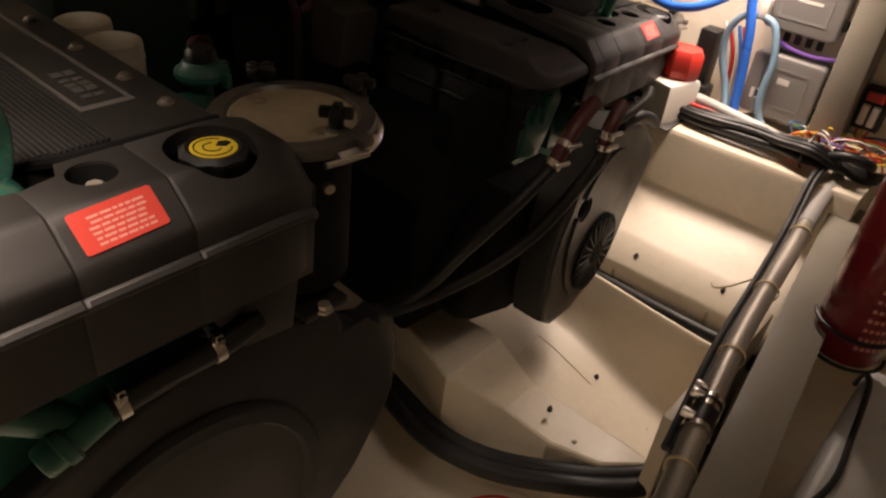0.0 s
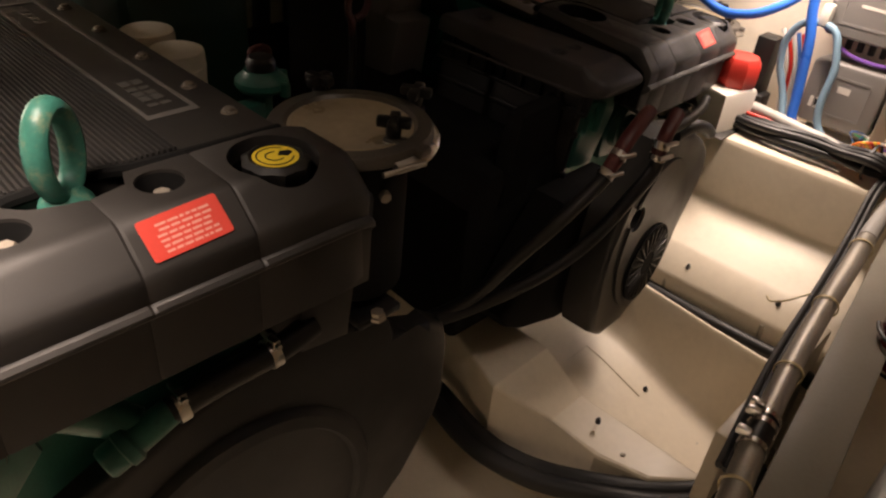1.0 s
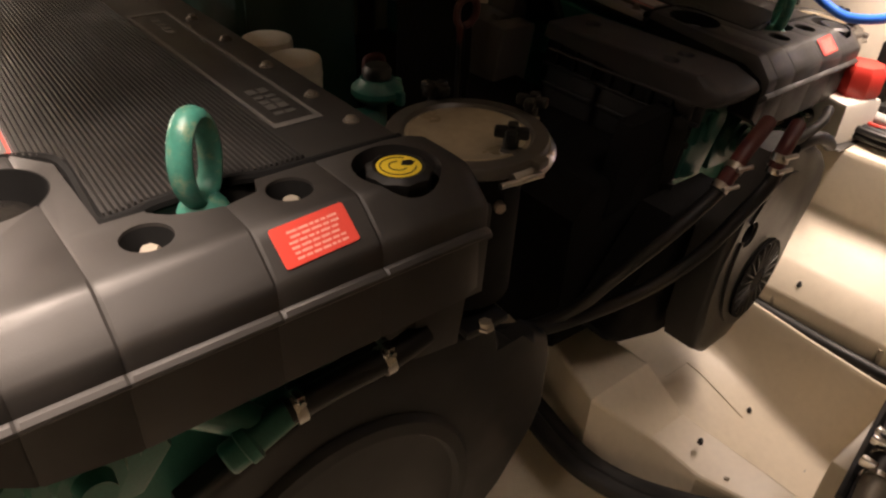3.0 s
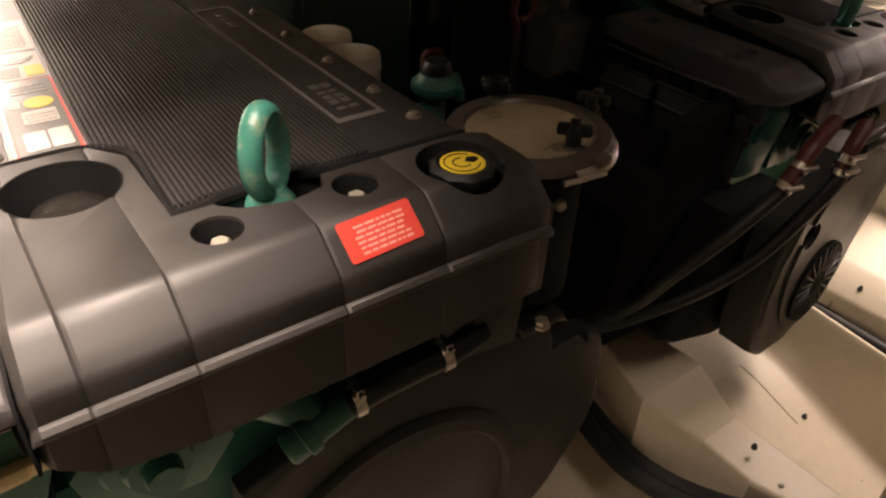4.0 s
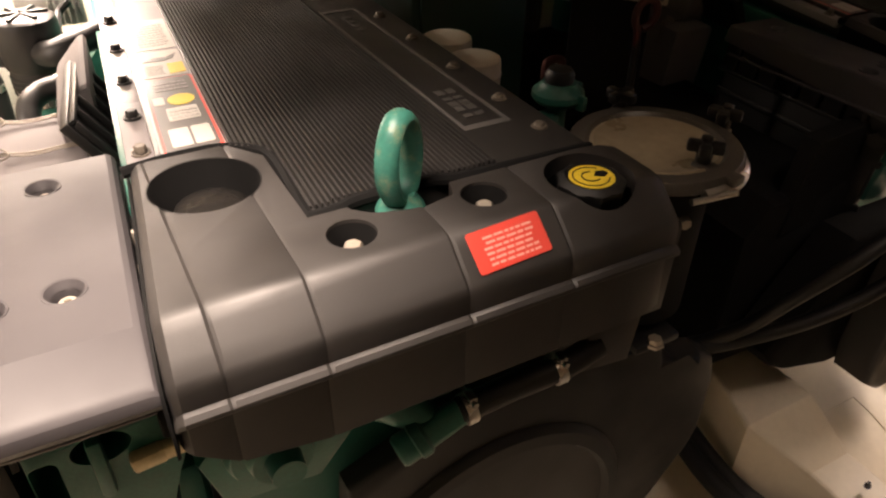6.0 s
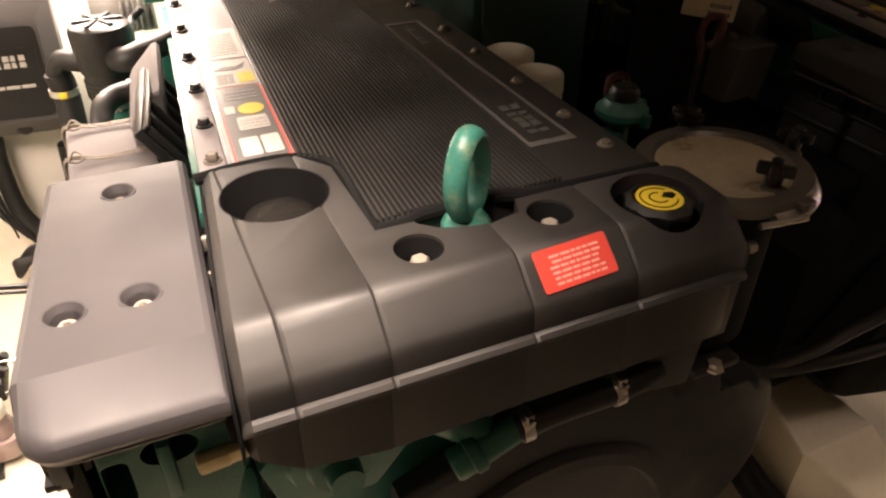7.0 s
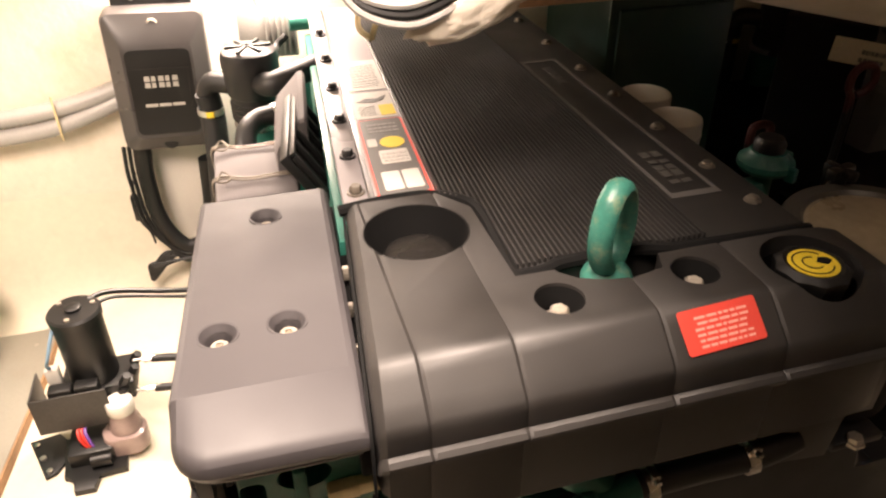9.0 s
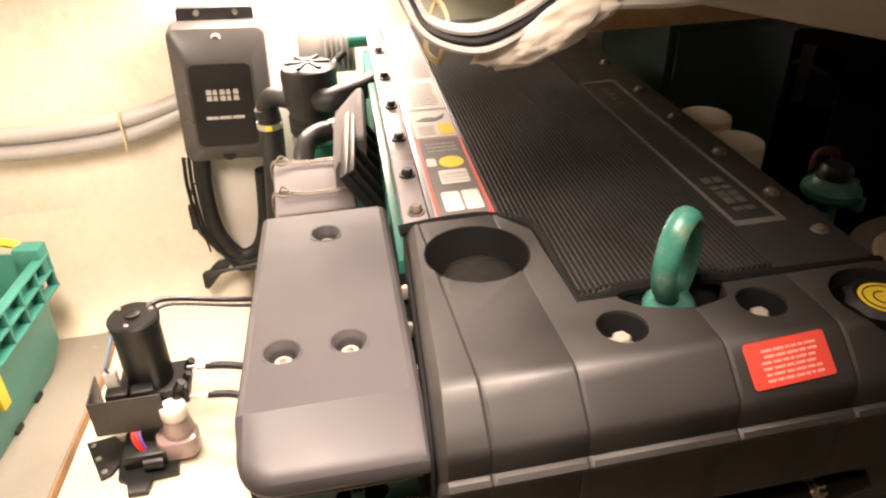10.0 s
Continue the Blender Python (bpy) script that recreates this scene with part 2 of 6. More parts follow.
def prism(bm, outline, put, bevel=0.0, seg=2):
    """Solid from a 2D outline; put(u, v, k) gives the place, k = 0 back, 1 front."""
    b = bmesh.new()
    back = [b.verts.new(put(u, v, 0)) for u, v in outline]
    front = [b.verts.new(put(u, v, 1)) for u, v in outline]
    b.faces.new(back[::-1])
    top = b.faces.new(front)
    n = len(outline)
    for k in range(n):
        b.faces.new((back[k], back[(k + 1) % n], front[(k + 1) % n], front[k]))
    if bevel:
        bmesh.ops.bevel(b, geom=list(top.edges), offset=bevel, segments=seg, affect="EDGES", profile=0.5)
    return merge(bm, b)


def loft(bm, sections):
    rows = [[bm.verts.new(p) for p in s] for s in sections]
    n = len(rows[0])
    for a, b in zip(rows, rows[1:]):
        for k in range(n):
            bm.faces.new((a[k], a[(k + 1) % n], b[(k + 1) % n], b[k]))
    bm.faces.new(rows[0][::-1])
    bm.faces.new(rows[-1])
    return bm


def carve(ob, cutter, sharp=30):
    """Cut the solid cutter (a bmesh in world places) out of ob for good."""
    me = bpy.data.meshes.new("cutter")
    bmesh.ops.recalc_face_normals(cutter, faces=cutter.faces)
    bmesh.ops.translate(cutter, verts=cutter.verts, vec=-SPOT[ob.name])
    cutter.to_mesh(me)
    cutter.free()
    cu = new("cutter", me)
    host = new("host", ob.data)
    mod = host.modifiers.new("cut", "BOOLEAN")
    mod.operation, mod.object, mod.solver = "DIFFERENCE", cu, "EXACT"
    bpy.context.view_layer.update()
    done = bpy.data.meshes.new_from_object(host.evaluated_get(bpy.context.evaluated_depsgraph_get()))
    done.materials.clear()
    done.materials.append(ob.data.materials[0])
    done.polygons.foreach_set("material_index", [0] * len(done.polygons))
    done.polygons.foreach_set("use_smooth", [True] * len(done.polygons))
    done.set_sharp_from_angle(angle=radians(sharp))
    ob.data = done
    bpy.data.objects.remove(host)
    bpy.data.objects.remove(cu)


def arc(cx, cy, r, a0, a1, n=8):
    return [(cx + r * math.cos(radians(a0 + (a1 - a0) * k / n)), cy + r * math.sin(radians(a0 + (a1 - a0) * k / n))) for k in range(n + 1)]


def rounded(u0, u1, v0, v1, r, n=5):
    return arc(u1 - r, v0 + r, r, -90, 0, n) + arc(u1 - r, v1 - r, r, 0, 90, n) + arc(u0 + r, v1 - r, r, 90, 180, n) + arc(u0 + r, v0 + r, r, 180, 270, n)


def bars(bm, put, u0, u1, v0, v1, rows, seed=0, gap=0.45):
    """Rows of short plain bars where print cannot be read."""
    rnd = random.Random(seed)
    h = (v1 - v0) / rows
    for i in range(rows):
        u = u0 + rnd.uniform(0, 0.1) * (u1 - u0)
        while u < u1 - 0.06 * (u1 - u0):
            w = min(rnd.uniform(0.06, 0.2) * (u1 - u0), u1 - u)
            prism(bm, [(u, v0 + i * h), (u + w, v0 + i * h), (u + w, v0 + (i + 1 - gap) * h), (u, v0 + (i + 1 - gap) * h)], put)
            u += w + 0.03 * (u1 - u0)
    return bm

# ---- the hull, the bearers and the deckhead ----
def structure(ob, label, category):
    return tagged(ob, label, category, kind="structure")


bm = box(B(), -1.5, 2.5, -0.9, 2.35, -0.12, -0.03)
structure(part("floor", bm, M_GEL), "off-white gelcoat bilge floor with faint grime", "floor")
bm = box(B(), -1.5, 2.5, 2.06, 2.2, -0.03, 1.26)
structure(part("wall_aft", bm, M_HULL), "cream laminate bulkhead with yellowed streaks", "wall")
bm = loft(B(), [[(-1.02, y, -0.03), (-1.12, y, 0.5), (-1.22, y, 1.26), (-1.35, y, 1.26), (-1.35, y, -0.03)] for y in (-0.9, 2.06)])
structure(part("wall_port", bm, M_HULL), "cream laminate hull side leaning outward", "wall")
bm = box(B(), 2.2, 2.32, -0.9, 2.06, -0.03, 1.26)
structure(part("wall_starboard", bm, M_HULL), "cream painted hull side carrying boxes and hoses", "wall")
bm = box(B(), -1.35, 2.32, -1.0, -0.9, -0.03, 2.5)
structure(part("wall_fore", bm, M_DECK), "plain off-white bulkhead", "wall")
# deckhead with the hatch opening, and the plain cabin over it
bm = B()
box(bm, -1.35, 2.32, 1.30, 2.2, 1.26, 1.32)
box(bm, 1.60, 2.32, -0.9, 1.30, 1.26, 1.32)
box(bm, -1.35, -0.95, -0.9, 1.30, 1.26, 1.32)
structure(part("ceiling", bm, M_DECK), "off-white deckhead with an open hatch", "ceiling")
bm = B()
box(bm, -1.45, -1.35, -1.0, 2.3, 1.26, 2.5)
box(bm, 2.32, 2.42, -1.0, 2.3, 1.26, 2.5)
box(bm, -1.45, 2.42, 2.2, 2.3, 1.26, 2.5)
box(bm, -1.45, 2.42, -1.0, 2.3, 2.5, 2.6)
structure(part("cabin_lining", bm, M_DECK), "plain off-white cabin walls over the hatch", "wall")

# moulded bearer beside the starboard engine
rows = []
for y, lb, lt, rt, rb, zt in ((0.37, 1.14, 1.15, 1.172, 1.20, 0.142), (0.44, 1.075, 1.075, 1.17, 1.20, 0.146), (0.55, 1.03, 1.04, 1.166, 1.20, 0.149), (0.672, 0.972, 1.042, 1.16, 1.20, 0.152),
                              (0.784, 0.958, 0.962, 1.153, 1.20, 0.226), (1.0, 1.03, 1.035, 1.15, 1.20, 0.228), (2.06, 1.03, 1.035, 1.15, 1.20, 0.23)):
    rows.append([(lb, y, -0.03), (lb + 0.002, y, 0.05), (lt - 0.002, y, zt - 0.008), (lt + 0.001, y, zt - 0.0025), (lt + 0.007, y, zt), (rt - 0.007, y, zt), (rt - 0.001, y, zt - 0.0025),
                 (rt + 0.003, y, zt - 0.008), (rb, y, 0.03), (rb, y, -0.03)])
bearer = part("engine_bearer", loft(B(), rows), M_GEL, smooth=16)
structure(bearer, "white gelcoat engine bearer stepping down forward", "bearer")

# shallow pan with a square recess and a raised starboard lip
rows = []
for y, lift in ((0.33, 0.0), (0.44, 0.0), (0.58, 0.03), (0.75, 0.085), (0.9, 0.11), (2.06, 0.14)):
    up = lift * 0.5
    rows.append([(1.19, y, -0.03), (1.19, y, 0.03 + lift), (1.205, y, 0.006 + lift), (1.225, y, lift), (1.445, y, lift), (1.462, y, 0.004 + lift), (1.475, y, 0.014 + lift), (1.515, y, 0.115 + up),
                 (1.535, y, 0.205 + up * 0.5), (1.541, y, 0.213 + up * 0.5), (1.55, y, 0.212 + up * 0.5), (1.556, y, 0.20 + up * 0.5), (1.56, y, 0.16), (1.56, y, -0.03)])
pan = part("bilge_pan", loft(B(), rows), M_GEL, smooth=32)
structure(pan, "white gelcoat bilge pan with a drain and a square recess", "bilge")
cut = loft(B(), [[(1.27 + d, y, z), (1.374, y, z), (1.374, y, 0.5), (1.27 + d, y, 0.5)] for y, z, d in ((0.622, 0.0406, 0.0), (0.75, 0.082, 0.01), (0.80, 0.0903, 0.01))])
carve(pan, cut)
part("drain_plug", lathe(B(), (1.386, 0.463, -0.003), [(0, 0.006), (0.011, 0.006), (0.013, 0.004), (0.013, 0)], 20), M_GREYHOSE, pan, "round grey drain plug")
bm = box(B(), 1.10, 1.60, 0.325, 0.36, -0.03, 0.34, 0.006)
structure(part("pan_front_wall", bm, M_GEL), "white gelcoat upstand closing the pan", "wall")

# stepped outboard shelf
sec = [(1.56, -0.03), (1.56, 0.165), (1.592, 0.165), (1.597, 0.262), (1.605, 0.272), (1.665, 0.318), (1.68, 0.323), (1.845, 0.362), (1.862, 0.372), (1.868, 0.39), (1.872, 0.545), (1.88, 0.556), (1.935, 0.558), (2.2, 0.55), (2.2, -0.03)]
shelf = part("outboard_shelf", loft(B(), [[(x + 0.03 * (0.6 - y if y < 1 else -0.4), y, z) if 1.56 < x < 2.19 else (x, y, z) for x, z in sec] for y in (0.30, 0.8, 2.06)]), M_GEL, smooth=50)
structure(shelf, "white gelcoat stepped shelf along the hull side", "shelf")
# forward beam
bm = prism(B(), [(0.45, 0.085), (1.97, 0.262), (1.97, 0.362), (0.45, 0.168)], lambda u, v, k: (u, v, 0.42 if k == 0 else 0.5), 0.004)
prism(bm, [(0.45, 0.105), (1.97, 0.282), (1.97, 0.342), (0.45, 0.148)], lambda u, v, k: (u, v, -0.03 if k == 0 else 0.42))
structure(part("forward_beam", bm, M_GREYPAINT), "greige painted beam with a dusty flat top", "beam")

# port shelf with the raised plywood board
bm = loft(B(), [[(-1.03, y, -0.03), (-1.03, y, z), (-0.74, y, z), (-0.36, y, z - 0.012), (-0.335, y, z - 0.04), (-0.33, y, -0.03)] for y, z in ((0.75, 0.19), (1.4, 0.195), (1.74, 0.198), (1.84, 0.206), (1.92, 0.228), (1.98, 0.275), (2.03, 0.37), (2.06, 0.52))])
structure(part("port_shelf", bm, M_GEL, smooth=60), "white gelcoat shelf sweeping up to the bulkhead", "shelf")
board = thing("plywood_board", (-0.9, 1.45, 0.2), "grey painted plywood board with raw brown edge on the shelf", "board")
bm = prism(B(), [(-1.09, 0.8), (-0.80, 0.8), (-0.693, 1.74), (-0.678, 2.0), (-1.09, 2.02)], lambda u, v, k: (u, v, 0.199 if k == 0 else 0.222))
part("panel", bm, M_WOOD, board, "raw brown plywood")
bm = prism(B(), [(-1.088, 0.805), (-0.805, 0.805), (-0.697, 1.738), (-0.682, 1.996), (-1.088, 2.016)], lambda u, v, k: (u, v, 0.2225 if k == 0 else 0.2245))
part("painted_face", bm, M_GREYPAINT, board, "grey painted face")
for x, y in ((-0.80, 1.29), (-0.73, 1.85)):
    part("screw", lathe(B(), (x, y, 0.2245), [(0.005, 0), (0.005, 0.001), (0.0, 0.0012)], 12), M_ZINC, board)


# ---- engine ----
FRONT = [(0.661, 0.816), (0.662, 0.901), (0.651, 0.904), (0.647, 0.9085), (0.647, 0.913), (0.651, 0.917), (0.656, 0.918), (0.6563, 0.937), (0.6575, 0.9440), (0.660, 0.9495), (0.674, 0.9620), (0.688, 0.9745), (0.697, 0.9820), (0.702, 0.9845), (0.712, 0.9855), (0.745, 0.9855)]


def cover_rows(x, y_back, inset, low=0.0, lip=True):
    pts = []
    for y, z in FRONT:
        pts.append((x, y + inset * 0.9, z - (inset if z > 0.9 else 0) + (low if z < 0.88 else 0)))
    pts += [(x, 0.785, 0.985 - inset), (x, y_back, 0.984 - inset), (x, y_back, 0.90), (x, 0.80, 0.83 + low), (x, 0.70, 0.820 + low)]
    return pts


def engine_front_cover(eng):
    secs = []
    seams = (-0.026, 0.063, 0.209, 0.330)
    xs = [(-0.084, 0.016), (-0.0805, 0.007), (-0.074, 0.0015)]
    for s in seams:
        xs += [(s - 0.0032, 0.0), (s, 0.0017), (s + 0.0032, 0.0003)]
    xs += [(0.425, 0.0), (0.458, 0.003), (0.481, 0.010), (0.496, 0.022), (0.503, 0.04)]
    for x, ins in xs:
        edge = x < -0.07
        low = 0.045 * max(0.0, (0.0 - x) / 0.08)
        row = cover_rows(x, 0.79 if x > 0.1 else 0.985, ins, low)
        secs.append([(x + 0.018 + 0.10 * (p[1] - 0.75), p[1], p[2]) for p in row] if edge else row)
    # the back edge steps forward where the ribbed lid begins
    ob = part("front_cover", loft(B(), secs), M_COVER, eng, "black satin plastic front cover", smooth=14)
    cut = B()
    prism(cut, [(0.098, 0.792), (0.21, 0.792), (0.21, 1.1), (0.098, 1.1)], lambda u, v, k: (u, v, 0.8 if k == 0 else 1.1))
    carve(ob, cut)
    cut = lathe(B(), (0.024, 0.905, 0.93), [(0, 0), (0.050, 0), (0.058, 0.04), (0.060, 0.2), (0, 0.2)], 40)
    for x, y in ((0.126, 0.745), (0.277, 0.75)):
        lathe(cut, (x, y, 0.955), [(0, 0), (0.019, 0), (0.021, 0.012), (0.025, 0.024), (0.027, 0.2), (0, 0.2)], 28)
    lathe(cut, (0.400, 0.731, 0.942), [(0, 0), (0.047, 0), (0.050, 0.03), (0.053, 0.2), (0, 0.2)], 36)
    prism(cut, [(0.138, 0.81), (0.142, 0.786), (0.158, 0.770), (0.185, 0.760), (0.212, 0.756), (0.248, 0.764), (0.264, 0.81)], lambda u, v, k: (u, v, 0.90 if k == 0 else 1.1))
    carve(ob, cut)
    for x, y in ((0.126, 0.745), (0.277, 0.75)):
        # near-black cup carries the shade inside the bolt well
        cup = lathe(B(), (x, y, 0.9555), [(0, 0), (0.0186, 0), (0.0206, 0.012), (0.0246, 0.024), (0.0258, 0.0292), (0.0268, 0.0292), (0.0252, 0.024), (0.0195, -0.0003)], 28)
        part("well_lining", cup, M_GAP, ob, "near-black lining put in for shade in the bolt well")
        bolt = lathe(B(), (x, y - 0.002, 0.9595), [(0.016, 0), (0.016, 0.003), (0.0105, 0.004), (0.0105, 0.012), (0.008, 0.015), (0, 0.015)], 6)
        part("bolt", bolt, M_ZINC, ob, "dull zinc bolt head")
    # near-black fill on the pocket floor stands in for its shade
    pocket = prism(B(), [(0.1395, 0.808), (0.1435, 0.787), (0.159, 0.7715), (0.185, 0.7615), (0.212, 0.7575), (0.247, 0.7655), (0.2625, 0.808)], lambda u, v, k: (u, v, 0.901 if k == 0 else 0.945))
    part("pocket_seal", pocket, M_GAP, ob, "near-black fill for the shade in the lifting eye pocket")
    # cap down in the large well
    lid = lathe(B(), (0.026, 0.900, 0.938), [(0.042, 0), (0.042, 0.014), (0.0395, 0.020), (0.033, 0.0245), (0.02, 0.0275), (0, 0.029)], 40)
    # shade of the round well, put in as a near-black shell
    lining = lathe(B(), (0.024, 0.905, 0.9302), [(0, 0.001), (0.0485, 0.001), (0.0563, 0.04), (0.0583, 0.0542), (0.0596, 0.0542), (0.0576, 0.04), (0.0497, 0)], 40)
    part("well_lining", lining, M_GAP, ob, "near-black lining put in for shade in the round well")
    part("oil_filler_cap", lid, M_CAP, ob, "black oil filler cap")
    cap = lathe(B(), (0.400, 0.727, 0.945), [(0.034, 0), (0.036, 0.026), (0.0375, 0.03), (0.0375, 0.036), (0.030, 0.041), (0.0265, 0.0395), (0, 0.0395)], 36)
    for v in cap.verts:
        d = Vector((v.co.x - 0.400, v.co.y - 0.727))
        if d.length > 0.033:
            a = math.atan2(d.y, d.x)
            g = 1 + 0.05 * math.sin(9 * a)
            v.co.x, v.co.y = 0.400 + d.x * g, 0.727 + d.y * g
    # near-black bowl stands in for the shade round the coolant cap
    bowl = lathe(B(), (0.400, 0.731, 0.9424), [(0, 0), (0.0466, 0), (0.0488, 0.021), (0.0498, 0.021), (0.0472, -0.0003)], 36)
    part("well_lining", bowl, M_GAP, ob, "near-black lining put in for shade round the coolant cap")
    cap = part("coolant_cap", cap, M_BLACK, ob, "black coolant filler cap")
    st = part("sticker", lathe(B(), (0.400, 0.727, 0.9846), [(0.0255, 0), (0.0255, 0.0006), (0, 0.0006)], 36), M_YELLOW, cap, "round yellow warning sticker")
    sym = B()
    up = 0.9854
    for r0, r1, a0, a1 in ((0.0195, 0.021, 35, 325), (0.0095, 0.011, 60, 300)):
        pts = arc(0.399, 0.727, r1, a0, a1, 24) + arc(0.399, 0.727, r0, a1, a0, 24)
        prism(sym, pts, lambda u, v, k: (u, v, up + 0.0005 * k))
    prism(sym, [(0.403, 0.727), (0.410, 0.734), (0.419, 0.731), (0.421, 0.725), (0.412, 0.720)], lambda u, v, k: (u, v, up + 0.0005 * k))
    part("symbol", sym, M_BLACK, cap, "black printed symbol")
    # red notice on the sloping front
    n = Vector((0.0, -0.89, 1)).normalized()
    o = Vector((0.2655, 0.6812, 0.9690))
    ux = Vector((1, 0.06, 0)).normalized()
    ux = (ux - n * ux.dot(n)).normalized()
    uy = n.cross(ux)
    put = lambda u, v, k: o + ux * u + uy * v + n * (0.0004 + 0.0006 * k)
    lab = part("warning_label", prism(B(), rounded(-0.0425, 0.0425, -0.0215, 0.0215, 0.003, 2), put), M_REDLABEL, ob, "red warning label")
    put2 = lambda u, v, k: o + ux * u + uy * v + n * (0.0011 + 0.0002 * k)
    part("print", bars(B(), put2, -0.029, 0.031, -0.0165, 0.0165, 6, 3, 0.55), M_PALELABEL, ob, "pale printed lines")
    return ob


def raised(p):
    """The panel over the air filter climbs a little towards the front."""
    k = (1.067 - p[1]) / 0.222
    return (p[0], p[1] - 0.022 * k, p[2] + 0.016 * k)


def engine_side_panel(eng):
    """The flat panel over the air filter."""
    secs = []
    for x, ins, f in ((-0.2395, 0.014, 0.044), (-0.2385, 0.006, 0.036), (-0.236, 0.0018, 0.028), (-0.231, 0.0, 0.018), (-0.226, 0.0, 0.0125), (-0.221, 0.0, 0.008), (-0.214, 0.0, 0.0045), (-0.205, 0.0, 0.002), (-0.080, 0.0, 0.0), (-0.0745, 0.002, 0.0), (-0.0700, 0.008, 0.0)):
        secs.append([(x, 0.716 + f, 0.882), (x, 0.708 + f, 0.889), (x, 0.703 + f, 0.898), (x, 0.7035 + f, 0.904 - ins * 0.3), (x, 0.7052 + f, 0.909 - ins * 0.4), (x, 0.708 + f, 0.913 - ins * 0.5), (x, 0.712 + f, 0.9162 - ins * 0.6), (x, 0.717 + f, 0.9188 - ins * 0.7), (x, 0.766, 0.9365 - ins),
                     (x, 0.9, 0.9375 - ins), (x, 1.128, 0.936 - ins), (x, 1.132, 0.90), (x, 0.76, 0.872)])
    secs = [[raised((x + 0.068 * (y - 0.80), y, z)) for x, y, z in row] for row in secs]
    ob = part("side_panel", loft(B(), secs), M_PANEL, eng, "smooth grey-black satin side panel", smooth=9)
    for x, y, z in (raised((-0.135, 1.067, 0.0)), raised((-0.130, 0.845, 0.0)), raised((-0.197, 0.843, 0.0))):
        carve(ob, lathe(B(), (x, y, z + 0.915), [(0, 0), (0.0125, 0), (0.014, 0.013), (0.019, 0.021), (0.0205, 0.1), (0, 0.1)], 32), 17.5)
        b = lathe(B(), (x, y - 0.002, z + 0.9152), [(0.0095, 0), (0.0095, 0.010), (0.0075, 0.012), (0.004, 0.012), (0.004, 0.006), (0, 0.006)], 16)
        part("chamfer_ring", lathe(B(), (x, y, z + 0.9300), [(0.0140, 0), (0.0182, 0.0078), (0.0205, 0.0083), (0.0205, 0.0068), (0.0145, -0.002)], 28), M_PANEL, ob)
        part("socket_screw", b, M_ZINC, ob, "dull brass-coloured socket screw")
    bead = [raised((x + 0.068 * (y - 0.80), y, z)) for x, y, z in ((-0.238, 1.11, 0.876), (-0.239, 0.90, 0.878), (-0.2395, 0.785, 0.881), (-0.236, 0.753, 0.882), (-0.226, 0.731, 0.883), (-0.205, 0.718, 0.884), (-0.15, 0.715, 0.884), (-0.078, 0.715, 0.884))]
    part("edge_bead", tube(B(), bead, 0.004, 8, 6), M_PANEL, ob, "rounded lower edge bead")
    # shade in the gap beside the panel, put in as a near-black strip
    gap_fill = box(B(), -0.078, -0.045, 0.69, 1.128, 0.86, 0.905, 0.003)
    lean_over(gap_fill)
    part("gap_seal", gap_fill, M_GAP, ob, "near-black fill for the shade in the panel gap")
    # near-black sheet over the cover's side wall, for the shade in the gap
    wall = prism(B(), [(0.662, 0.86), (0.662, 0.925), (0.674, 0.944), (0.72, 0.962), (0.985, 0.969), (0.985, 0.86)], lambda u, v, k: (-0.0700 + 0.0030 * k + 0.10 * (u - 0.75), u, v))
    part("side_seal", wall, M_GAP, ob, "near-black sheet for the shade along the cover side")
    # thin dark gap with clips between the panel and the cover
    for k in range(4):
        y = 0.72 + 0.07 * k
        part("clip", box(B(), -0.0680 + 0.07 * (y - 0.8), -0.0600 + 0.07 * (y - 0.8), y, y + 0.007, 0.915, 0.932, 0.001), M_ZINC, ob, "small steel clip")
    return ob


def taper(u, v):
    """The lid narrows a little towards its aft end."""
    return u + 0.066 * (v - 1.0) * min(1.1, max(0.0, (0.34 - u) / 0.34))


